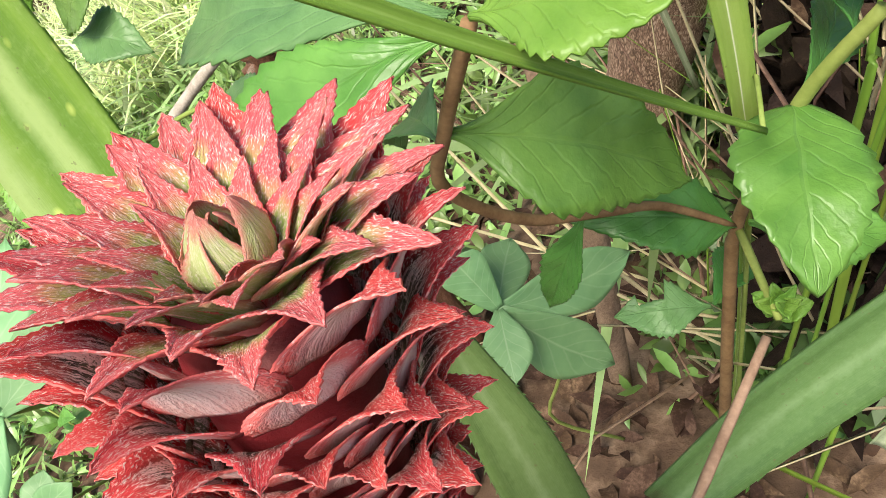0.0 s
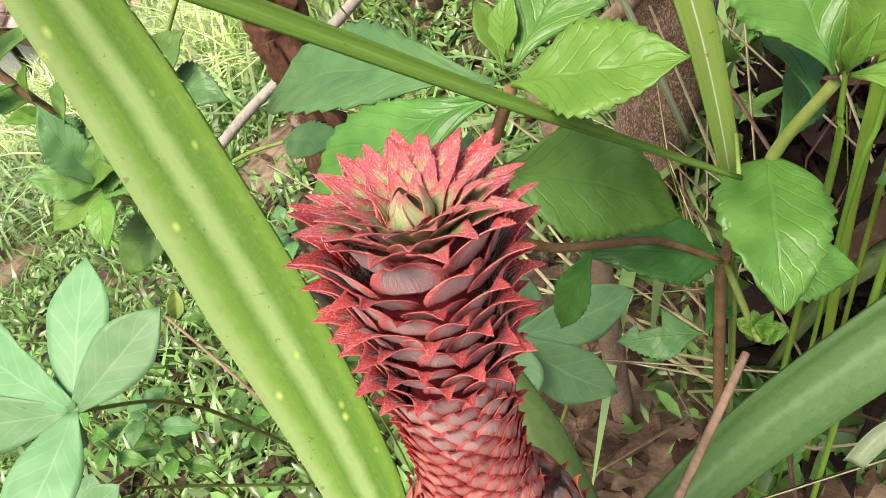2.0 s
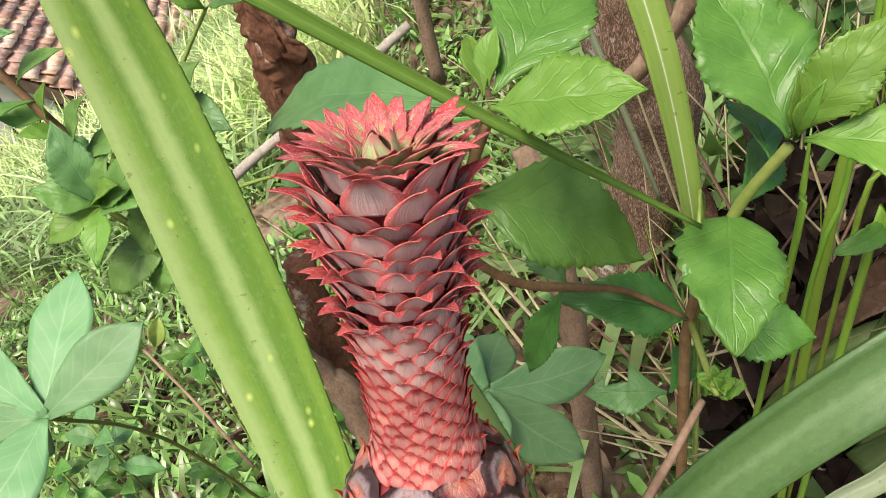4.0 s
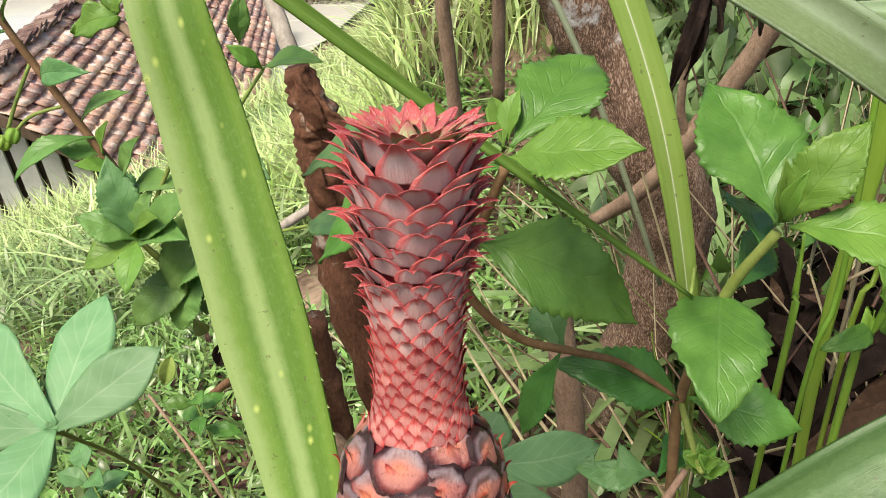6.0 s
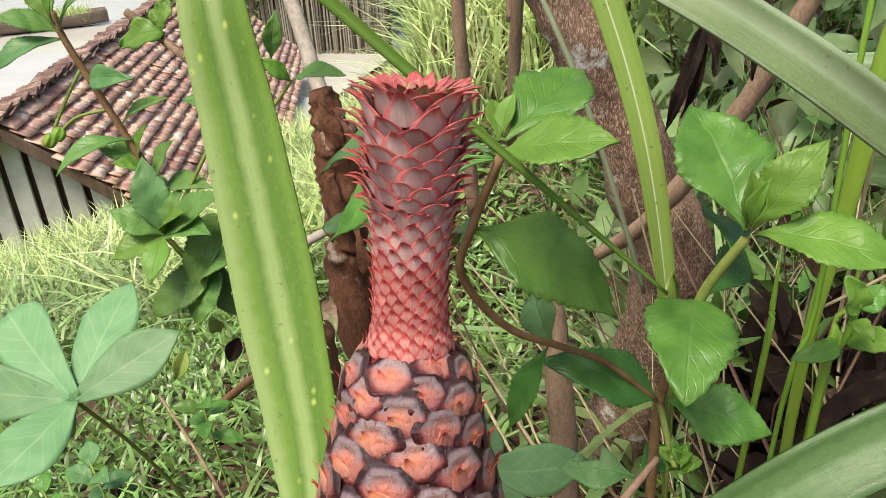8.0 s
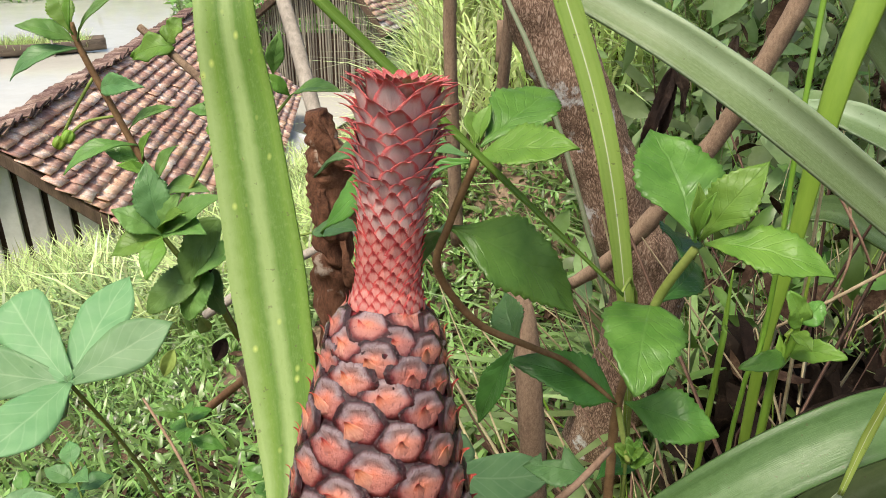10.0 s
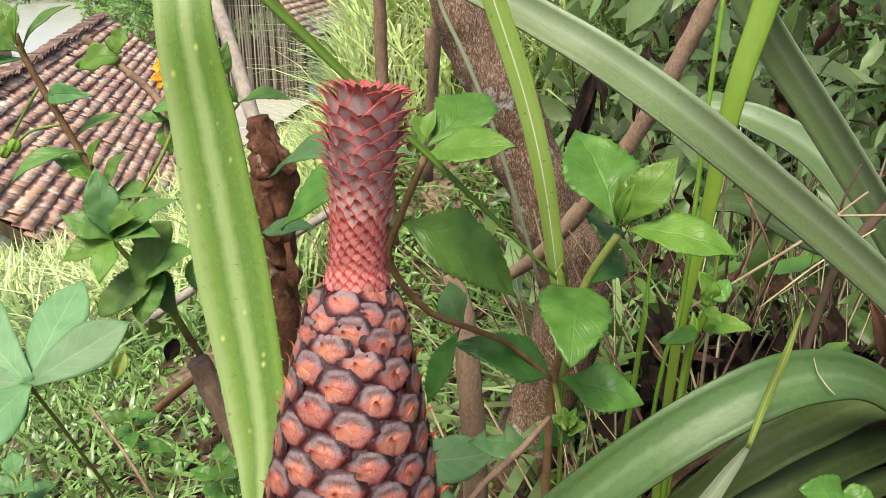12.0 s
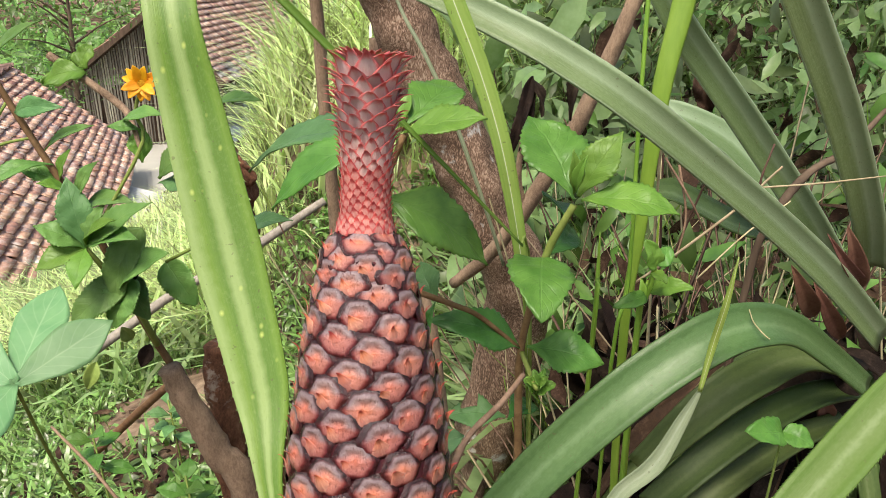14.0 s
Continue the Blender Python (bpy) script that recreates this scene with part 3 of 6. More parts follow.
def strap_mesh(name, pts, widths, material, hint=(0, -0.5, 0.85), channel=0.35, n=40, m=9, thick=0.0022, teeth=0, keel=0.0):
    """Channelled strap leaf along a curve, with small hooked teeth on both margins."""
    line = curve_points(pts, n)
    rows, uvs = [], []
    total = sum((b - a).length for a, b in zip(line, line[1:]))
    run = 0.0
    for i, p in enumerate(line):
        if i:
            run += (p - line[i - 1]).length
        d = (line[min(i + 1, n - 1)] - line[max(i - 1, 0)]).normalized()
        hv = V(hint[min(int(i / n * len(hint)), len(hint) - 1)]) if isinstance(hint[0], tuple) else V(hint)
        x = d.cross(hv).normalized()
        z = x.cross(d).normalized()
        w = lerp_list(widths, i / (n - 1))
        row, uv = [], []
        for j in range(m):
            s = j / (m - 1) * 2 - 1
            rise = channel * w * (abs(s) ** 1.8) * 0.5 - keel * w * (1 - abs(s)) ** 3
            row.append(p + x * (s * w / 2) + z * rise)
            uv.append((0.5 + 0.5 * s, run / max(total, 1e-6) * total * 12))
        rows.append(row)
        uvs.append(uv)
    me = sheet(name, rows, material, thick, uvs)
    if teeth:
        bm = bmesh.new()
        bm.from_mesh(me)
        uvl = bm.loops.layers.uv.active
        for edge in (0, m - 1):
            for k in range(teeth):
                u = (k + 0.5) / teeth * (n - 1)
                i = int(u)
                f = u - i
                a = V(rows[i][edge]).lerp(V(rows[i + 1][edge]), f)
                d = (V(rows[i + 1][edge]) - V(rows[i][edge])).normalized()
                out = (V(rows[i][edge]) - V(rows[i][4])).normalized()
                size = 0.0015
                vs = [bm.verts.new(q) for q in (a - d * size * 0.7, a + d * size * 0.4, a + out * size + d * size, a + out.cross(d) * 0.0006)]
                for tri_ in ((0, 1, 2), (1, 3, 2), (3, 0, 2)):
                    fce = bm.faces.new([vs[q] for q in tri_])
                    for lp in fce.loops:
                        lp[uvl].uv = (0.97, 0.3)
        bm.to_mesh(me)
        bm.free()
    return me


def tube_mesh(name, pts, radii, material, n=16, sides=8, rough=0.0, seed=0, flat=1.0, caps=True):
    """Round stem or trunk along a curve, with uneven girth."""
    line = curve_points(pts, n)
    verts, faces, uvs = [], [], []
    ref = V((0.31, 0.7, 0.2))
    for i, p in enumerate(line):
        d = (line[min(i + 1, n - 1)] - line[max(i - 1, 0)]).normalized()
        x = d.cross(ref).normalized()
        y = d.cross(x)
        r = lerp_list(radii, i / (n - 1))
        for k in range(sides):
            a = 2 * math.pi * k / sides
            q = p + x * math.cos(a) * r + y * math.sin(a) * r * flat
            if rough:
                q += (q - p) * rough * noise.noise(q / max(r, 1e-4) * 0.9 + V((seed, 0, 0)))
                q += (q - p) * rough * 0.5 * noise.noise(q / max(r, 1e-4) * 3.1)
            verts.append(q)
            uvs.append((k / sides, i / n))
    for i in range(n - 1):
        for k in range(sides):
            a, b = i * sides + k, i * sides + (k + 1) % sides
            faces.append((a, b, b + sides, a + sides))
    if caps:
        faces.append(tuple(range(sides))[::-1])
        faces.append(tuple(range((n - 1) * sides, n * sides)))
    return raw_mesh(name, verts, faces, material, uvs)


def stem(parent, pts, radii, material=None, name="stem", label="", **more):
    return part(name, tube_mesh(name, pts, radii, material or M_STEM, **more), None, parent, label)


def strap(parent, pts, widths, material=None, name="strap_leaf", label="", **more):
    return part(name, strap_mesh(name, pts, widths, material or M_STRAP, **more), None, parent, label)


def box(bm, size, m):
    """A box with slightly rounded edges added to bm."""
    r = bmesh.ops.create_cube(bm, size=1.0, matrix=m @ Matrix.Diagonal((*size, 1)))
    edges = list({e for v in r["verts"] for e in v.link_edges})
    bmesh.ops.bevel(bm, geom=edges, offset=min(size) * 0.12, segments=1, affect="EDGES")


# ---- ground, pond and hillside ----
def smooth(v):
    v = max(0.0, min(1.0, v))
    return v * v * (3 - 2 * v)


def ground_z(x, y):
    z = -0.30 - 0.15 * y + 0.33 * min(0.0, x) + 0.04 * max(0.0, x)
    z += 0.05 * noise.noise(V((x * 1.3, y * 1.3, 0))) + 0.015 * noise.noise(V((x * 6, y * 6, 3)))
    if y > 1.0:
        z += 1.2 * smooth((x / y + 0.31) / 0.10) * smooth((y - 1.8) / 2.2) * (1 - smooth((y - 9) / 4))
    if y < 0:
        z = max(z, -0.5 - 0.05 * y)
    low = -4.25
    return low + math.log1p(math.exp(min(40, (z - low) * 2.5))) / 2.5


def build_ground():
    def axis_values(lo, hi, near_lo, near_hi, step):
        vals = list(np.arange(near_lo, near_hi, step))
        s, v = step, near_hi
        while v < hi:
            vals.append(v)
            s *= 1.25
            v += s
        vals.append(hi)
        s, v = step, near_lo
        while v > lo:
            s *= 1.25
            v -= s
            vals.append(max(v, lo))
        return sorted(set(round(float(q), 4) for q in vals))

    xs = axis_values(-260, 260, -2.5, 1.5, 0.06)
    ys = axis_values(-200, 320, -0.6, 3.5, 0.06)
    verts, faces = [], []
    for y in ys:
        for x in xs:
            z = ground_z(x, y)
            far = math.hypot(x, y)
            if -9 > x - 0.12 * y and 9 < y < 46:
                z = min(z, -4.6)
            if far > 48:
                z += (far - 48) * 0.10
            verts.append((x, y, z))
    w = len(xs)
    for j in range(len(ys) - 1):
        for i in range(w - 1):
            a = j * w + i
            faces.append((a, a + 1, a + w + 1, a + w))
    me = raw_mesh("ground", verts, faces, M_SOIL)
    ob = new("ground", me)
    tagged(ob, "sloping brown soil with litter under grass", "ground", kind="structure")


build_ground()
pond = raw_mesh("pond", [(-60, 8, -4.05), (-6.5, 8, -4.05), (-3.5, 50, -4.05), (-60, 50, -4.05)], [(0, 1, 2, 3)], M_WATER)
tagged(new("pond", pond), "still murky pond, its colour whitened for the reflected sky", "pond", kind="structure")


def scatter_blades(name, count, area, height, width, material, lean, seed, label, keep=None, category="grass"):
    """Grass as one mesh: bent three-segment blades over a stretch of the ground."""
    rnd = np.random.default_rng(seed)
    verts, faces = [], []
    x0, x1, y0, y1 = area
    tries = 0
    while len(verts) < count * 7 and tries < count * 4:
        tries += 1
        x, y = rnd.uniform(x0, x1), rnd.uniform(y0, y1)
        if keep and not keep(x, y, rnd):
            continue
        z = ground_z(x, y) - 0.004
        h, w = rnd.uniform(*height), rnd.uniform(*width)
        a = rnd.uniform(0, 2 * math.pi)
        d = V((math.cos(a), math.sin(a), 0))
        s = V((-math.sin(a), math.cos(a), 0))
        bend = rnd.uniform(*lean)
        k = len(verts)
        p = V((x, y, z))
        for u, ww in ((0, 0.7), (0.4, 1.0), (0.75, 0.75)):
            q = p + d * (bend * h * u * u) + V((0, 0, h * (u - 0.5 * min(1.2, bend) * u * u)))
            verts.append(q - s * w * ww / 2)
            verts.append(q + s * w * ww / 2)
        verts.append(p + d * bend * h + V((0, 0, h * (1 - 0.5 * min(1.2, bend)))))
        faces += [(k, k + 1, k + 3, k + 2), (k + 2, k + 3, k + 5, k + 4), (k + 4, k + 5, k + 6)]
    ob = new(name, raw_mesh(name, verts, faces, material))
    return tagged(ob, label, category, kind="stuff")


def scatter_leaves(name, count, place, size, material, seed, label, category="leaves", flat=0.6):
    """Many small folded leaves in one mesh; place(rnd) gives a point and a normal."""
    rnd = np.random.default_rng(seed)
    verts, faces = [], []
    for _ in range(count):
        p, nrm = place(rnd)
        a = rnd.uniform(0, 2 * math.pi)
        nrm = (V(nrm) + V(rnd.normal(0, flat, 3))).normalized()
        d = nrm.cross(V((math.cos(a), math.sin(a), 0.3))).normalized()
        s = d.cross(nrm)
        L = rnd.uniform(*size)
        W = L * rnd.uniform(0.28, 0.5)
        k = len(verts)
        p = V(p)
        bow = rnd.uniform(-0.1, 0.25) * L
        for u, ww in ((0.0, 0.04), (0.3, 0.42), (0.65, 0.4), (1.0, 0.0)):
            q = p + d * L * u + nrm * (bow * 4 * u * (1 - u))
            if ww:
                verts += [q - s * W * ww + nrm * W * 0.12, q, q + s * W * ww + nrm * W * 0.12]
            else:
                verts.append(q)
        for r in (0, 3):
            faces += [(k + r, k + r + 1, k + r + 4, k + r + 3), (k + r + 1, k + r + 2, k + r + 5, k + r + 4)]
        faces += [(k + 6, k + 7, k + 9), (k + 7, k + 8, k + 9)]
    ob = new(name, raw_mesh(name, verts, faces, material))
    return tagged(ob, label, category, kind="stuff")

# ---- houses below the slope ----
def tile_mesh(width, length):
    """One clay pantile: S-shaped across, thin, with a lip at its lower end."""
    rows, uvs = [], []
    for i in range(3):
        v = i / 2
        row = []
        for j in range(7):
            s = j / 6
            z = 0.006 * math.sin(s * 2 * math.pi) + 0.008 * max(0.0, s - 0.75) * 4 + 0.056 * (1 - v)
            row.append(((s - 0.5) * width, (v - 0.5) * length, z))
        rows.append(row)
        uvs.append([(j / 6, v) for j in range(7)])
    return sheet("tile", rows, M_TILE, 0.014, uvs)


TILE = tile_mesh(0.23, 0.24)
TILE_PALE = TILE.copy()
TILE_PALE.materials[0] = M_LICHEN


def roof_slope(parent, near_eave, far_eave, near_ridge, far_ridge, courses, columns, near_first, seed):
    """Tiles laid course by course; 300 of them single, the others in one mesh."""
    rnd = random.Random(seed)
    a, b, c, d = V(near_eave), V(far_eave), V(near_ridge), V(far_ridge)
    along, up = (b - a).normalized(), (c - a).normalized()
    nrm = along.cross(up)
    if nrm.z < 0:
        nrm = -nrm
    spots = []
    slip = [rnd.uniform(-0.05, 0.05) for _ in range(courses)]
    for i in range(columns):
        for j in range(courses):
            u, v = (i + 0.5) / columns, (j + 0.5) / courses
            p = a.lerp(b, u).lerp(c.lerp(d, u), v) + along * slip[j]
            spots.append((u if near_first else 0, p, v < 0.22))
    spots.sort(key=lambda s: s[0])
    sx = (b - a).length / columns / 0.215
    sy = (c - a).length / courses / 0.19
    verts, faces = [], []
    tv = [v.co.copy() for v in TILE.vertices]
    tf = [tuple(p.vertices) for p in TILE.polygons]
    for k, (_, p, low) in enumerate(spots):
        tilt = pose(0, 0, 0, rnd.uniform(-5, 5), rnd.uniform(-5, 5), rnd.uniform(-7, 7))
        x = up.cross(nrm)
        rot = Matrix((x, up, nrm)).transposed().to_4x4()
        m = Matrix.Translation(p + nrm * rnd.uniform(-0.004, 0.018) + along * rnd.uniform(-0.022, 0.022)) @ rot @ tilt @ Matrix.Diagonal((sx, sy, 1, 1))
        if k < 300:
            part("tile", TILE_PALE if low and rnd.random() < 0.55 else TILE, None, parent, "", m)
        else:
            n0 = len(verts)
            verts += [m @ v for v in tv]
            faces += [tuple(q + n0 for q in f) for f in tf]
    if verts:
        rest = part("tile_field", raw_mesh("tile_field", verts, faces, M_TILE), None, parent)
        tagged(rest, kind="stuff")


def build_house():
    ridge, eave = (-7.187, -1.52), (-4.90, -3.36)
    y0, y1 = 5.99, 16.5
    h = thing("house", (-6.6, 10.0, -4.2), "low house with weathered red clay pantile roof beside the pond", "house")
    bm = bmesh.new()
    for side in (1, -1):
        ex = eave[0] if side > 0 else 2 * ridge[0] - eave[0]
        vs = [bm.verts.new(p) for p in ((ridge[0], y0 + 0.05, ridge[1] - 0.02), (ridge[0], y1, ridge[1] - 0.02), (ex, y1, eave[1] - 0.02), (ex, y0 + 0.05, eave[1] - 0.02))]
        f = bm.faces.new(vs)
        g = bmesh.ops.extrude_face_region(bm, geom=[f])
        for v in g["geom"]:
            if isinstance(v, bmesh.types.BMVert):
                v.co.z -= 0.06
    part("roof_boarding", bm, M_BATTEN, h)
    roof_slope(h, (eave[0], y0, eave[1]), (eave[0], y1, eave[1]), (ridge[0], y0, ridge[1]), (ridge[0], y1, ridge[1]), 19, 50, True, 4)
    rnd = random.Random(8)
    bm = bmesh.new()
    box(bm, (0.30, 0.20, 0.025), Matrix.Identity(4))
    cap = bpy.data.meshes.new("ridge_tile")
    bm.to_mesh(cap)
    bm.free()
    cap.materials.append(M_TILE_OLD)
    for i in range(52):
        for layer in range(2):
            m = pose(ridge[0] - 0.05 + rnd.uniform(-0.03, 0.03), y0 + 0.05 + i * 0.202, ridge[1] + 0.035 + 0.035 * layer, rnd.uniform(6, 16), rnd.uniform(-7, 7) - 8, rnd.uniform(-9, 9))
            part("ridge_tile", cap, None, h, "", m)
    far_x = 2 * ridge[0] - eave[0]
    for name, x in (("side_wall", eave[0] - 0.22), ("side_wall", far_x + 0.22)):
        bm = bmesh.new()
        box(bm, (0.1, y1 - y0 - 0.7, 1.6), pose(x, (y0 + y1) / 2, eave[1] - 0.85))
        part(name, bm, M_WALL, h, "stained whitewashed wall")
    bm = bmesh.new()
    vs = [bm.verts.new(p) for p in ((far_x + 0.2, y0 + 0.4, -4.4), (eave[0] - 0.2, y0 + 0.4, -4.4), (eave[0] - 0.2, y0 + 0.4, eave[1] - 0.05), (ridge[0], y0 + 0.4, ridge[1] - 0.12), (far_x + 0.2, y0 + 0.4, eave[1] - 0.05))]
    f = bm.faces.new(vs)
    g = bmesh.ops.extrude_face_region(bm, geom=[f])
    for v in g["geom"]:
        if isinstance(v, bmesh.types.BMVert):
            v.co.y += 0.09
    part("gable_wall", bm, M_BATTEN, h, "dark weathered timber gable wall")
    for x in [-8.9 + 0.27 * k for k in range(13)]:
        top = ridge[1] - 0.14 - abs(x - ridge[0]) * 0.805
        bm = bmesh.new()
        box(bm, (0.19, 0.05, top + 4.5), pose(x, y0 + 0.3, (top - 4.5) / 2, 0, 0, 4))
        part("plank", bm, M_WALL, h, "pale weathered wall plank")
    for s in (1, -1):
        run = V(((eave[0] - ridge[0]) * s, 0, eave[1] - ridge[1]))
        mid = V((ridge[0], y0 + 0.02, ridge[1] - 0.09)) + run * 0.5
        bm = bmesh.new()
        box(bm, (run.length, 0.05, 0.12), Matrix.Translation(mid) @ pose(0, 0, 0, 0, math.degrees(-math.atan2(run.z, run.x)), 0))
        part("bargeboard", bm, M_BATTEN, h, "weathered timber bargeboard")
    for k in range(3):
        rows = [[(-5.06 + 0.8 * v, 10.2 + k * 1.15 + 1.1 * u, -3.47 - 0.3 * v + 0.02 * math.sin(u * 60)) for u in np.linspace(0, 1, 42)] for v in np.linspace(0, 1, 4)]
        part("corrugated_sheet", sheet("corrugated_sheet", rows, M_SHEET, 0.006, [[(u, v) for u in np.linspace(0, 1, 42)] for v in np.linspace(0, 1, 4)]), None, h, "pale corrugated roofing sheet")
    h.matrix_basis = pose(-6.6, 10.0, -4.2, 0, 0, 17.7)


def build_far_house():
    peak, left, right = V((-7.12, 19.5, -0.35)), V((-10.09, 19.5, -2.53)), V((-5.62, 19.5, -2.36))
    back = V((0.8, 8.5, 0.0))
    h = thing("barn", (-7.2, 22.0, -4.3), "barn with clay tile roof and dark bamboo slat gable", "barn")
    bm = bmesh.new()
    for low in (left, right):
        f = bm.faces.new([bm.verts.new(p) for p in (peak, peak + back, low + back, low)])
        g = bmesh.ops.extrude_face_region(bm, geom=[f])
        for v in g["geom"]:
            if isinstance(v, bmesh.types.BMVert):
                v.co.z -= 0.07
    part("roof_boarding", bm, M_BATTEN, h)
    roof_slope(h, right, right + back, peak, peak + back, 14, 44, True, 11)
    roof_slope(h, left, left + back, peak, peak + back, 9, 30, False, 12)
    rnd = random.Random(5)
    x = -9.9
    slat = bpy.data.meshes.new("slat")
    bm = bmesh.new()
    box(bm, (0.045, 0.02, 1.0), pose(0, 0, -0.5))
    bm.to_mesh(slat)
    bm.free()
    slat.materials.append(M_BAMBOO)
    while x < -5.75:
        top = peak.z - 0.15 + ((x - peak.x) * 0.734 if x < peak.x else -(x - peak.x) * 1.34)
        part("slat", slat, None, h, "", pose(x, 19.8 + rnd.uniform(-0.02, 0.02), top, rnd.uniform(-1, 1), rnd.uniform(-1.5, 1.5), rnd.uniform(-9, 9)) @ Matrix.Diagonal((1, 1, top + 4.4, 1)))
        x += 0.062
    bm = bmesh.new()
    box(bm, (4.0, 0.05, 2.2), pose(-7.8, 20.1, -3.6))
    part("inner_wall", bm, M_BATTEN, h)
    for low in (left, right):
        run = low - peak
        bm = bmesh.new()
        box(bm, (run.length, 0.07, 0.16), Matrix.Translation(peak + run * 0.5 + V((0, -0.05, -0.06))) @ pose(0, 0, 0, 0, math.degrees(-math.atan2(run.z, run.x)), 0))
        part("bargeboard", bm, M_BATTEN, h, "dark timber bargeboard")


build_house()
build_far_house()


def build_boat():
    b = thing("boat", (-19.0, 22.9, -4.05), "moored wooden punt filled with cut green grass", "boat")
    m = pose(-19.0, 22.9, -3.98, 0, 0, 38)
    rows, uvs = [], []
    for i in range(13):
        v = i / 12
        w = 0.55 * (0.55 + 0.45 * math.sin(math.pi * min(1, 0.12 + v * 0.8)))
        prow = []
        for j in range(9):
            s = j / 8 * 2 - 1
            prow.append(((v - 0.5) * 4.2, s * w, -0.05 + 0.42 * abs(s) ** 4 + 0.25 * abs(v - 0.5) ** 2))
        rows.append(prow)
        uvs.append([(j / 8, v) for j in range(9)])
    part("hull", sheet("hull", rows, M_BOAT, 0.04, uvs), None, b, "", m)
    for x in (-1.3, 0.9):
        bm = bmesh.new()
        box(bm, (0.16, 0.95, 0.04), m @ pose(x, 0, 0.3))
        part("thwart", bm, M_BOAT, b)
    part("mooring_pole", tube_mesh("mooring_pole", [m @ V((0.4, -0.6, -0.4)), m @ V((0.4, -0.62, 0.7))], [0.04, 0.035], M_POLE, n=4), None, b)
    rnd = np.random.default_rng(3)
    verts, faces = [], []
    for _ in range(1500):
        p = m @ V((rnd.uniform(-1.9, 1.5), rnd.uniform(-0.42, 0.42), 0.15))
        h, a = rnd.uniform(0.25, 0.6), rnd.uniform(0, 6.28)
        s = V((math.cos(a), math.sin(a), 0)) * 0.02
        t = p + V((rnd.normal(0, 0.16), rnd.normal(0, 0.16), h))
        k = len(verts)
        verts += [p - s, p + s, t]
        faces.append((k, k + 1, k + 2))
    tagged(part("grass_load", raw_mesh("grass_load", verts, faces, M_FARGRASS), None, b), kind="stuff")


build_boat()


def bank_place(rnd):
    a = rnd.uniform(-60, -8)
    d = rnd.uniform(26, 48)
    x, y = d * math.sin(radians(a)), d * math.cos(radians(a))
    if x < -9 + 0.12 * y and 9 < y < 46 and a < -31:
        d = rnd.uniform(47, 60)
        x, y = d * math.sin(radians(a)), d * math.cos(radians(a))
    return (x, y, max(-4.2, ground_z(x, y)) + abs(rnd.normal(0, 0.9))), (0, -0.5, 0.8)


scatter_leaves("far_bank_bushes", 9000, bank_place, (0.25, 0.6), M_WEED, 21, "dull green bushes on the far pond bank", "bushes")


def slope_place(rnd):
    a, d = rnd.uniform(-30, 50), rnd.uniform(17, 62)
    x, y = d * math.sin(radians(a)), d * math.cos(radians(a))
    if -11 < x < 0 and 13 < y < 30:
        x += 11
    far = math.hypot(x, y)
    base = ground_z(x, y) + max(0, far - 48) * 0.1
    return (x, y, base + abs(rnd.normal(0, 1.0))), (0, -0.5, 0.8)


scatter_leaves("far_slope_bushes", 15000, slope_place, (0.3, 0.9), M_WEED, 22, "rough green bushes on the far slope", "bushes")


def build_bare_tree():
    t = thing("small_tree", (-8.85, 18.3, -4.2), "small thin-leaved tree behind the tiled roof", "tree")
    stem(t, [(-8.85, 18.3, -4.3), (-8.9, 18.3, -2.6), (-8.75, 18.2, -1.0), (-8.65, 18.1, 0.4)], [0.10, 0.08, 0.05, 0.02], M_BATTEN, name="trunk")
    rnd = random.Random(6)
    tips = []
    for k in range(16):
        z = -2.8 + k * 0.19
        a = rnd.uniform(0, 6.28)
        L = rnd.uniform(0.8, 1.7)
        p = V((-8.8, 18.25, z))
        q = p + V((math.cos(a) * L, math.sin(a) * L, rnd.uniform(0.3, 0.8)))
        stem(t, [p, (p + q) / 2 + V((0, 0, 0.12)), q], [0.03, 0.02, 0.006], M_BATTEN, name="limb", n=6, sides=5)
        tips += [p.lerp(q, u) for u in (0.5, 0.75, 1.0)]

    def place(r):
        p = tips[int(r.integers(len(tips)))]
        return p + V(r.normal(0, 0.22, 3)), (0, 0, 1)

    crown = scatter_leaves("crown", 700, place, (0.08, 0.16), M_WEED, 9, "", "")
    crown.parent = t
    crown.matrix_basis = PLACE[t].inverted()


build_bare_tree()

# ---- the pineapple on its stalk ----
AXIS = [(-0.040, -0.040, 0.23), (-0.0365, -0.014, 0.33), (-0.0348, 0.007, 0.41), (-0.0354, 0.020, 0.47), (-0.0355, 0.0345, 0.52), (-0.0340, 0.0420, 0.568), (-0.0312, 0.0490, 0.619)]
GIRTH = [(0.0, 0.012), (0.07, 0.013), (0.10, 0.030), (0.18, 0.0450), (0.28, 0.0470), (0.34, 0.0450), (0.40, 0.0415), (0.46, 0.0376), (0.52, 0.0338), (0.55, 0.0315), (0.58, 0.0290), (0.635, 0.0262), (0.662, 0.0215), (0.680, 0.0150), (0.710, 0.0124), (0.76, 0.0116), (0.82, 0.0119), (0.88, 0.0128), (0.930, 0.0128), (0.955, 0.0110), (0.975, 0.0070), (1.0, 0.0015)]
AXIS_LINE = curve_points(AXIS, 101)


def axis_at(s):
    k = max(0.0, min(1.0, s)) * 100
    i = min(int(k), 99)
    p = AXIS_LINE[i].lerp(AXIS_LINE[i + 1], k - i)
    d = (AXIS_LINE[min(i + 3, 100)] - AXIS_LINE[max(i - 3, 0)]).normalized()
    return p, d


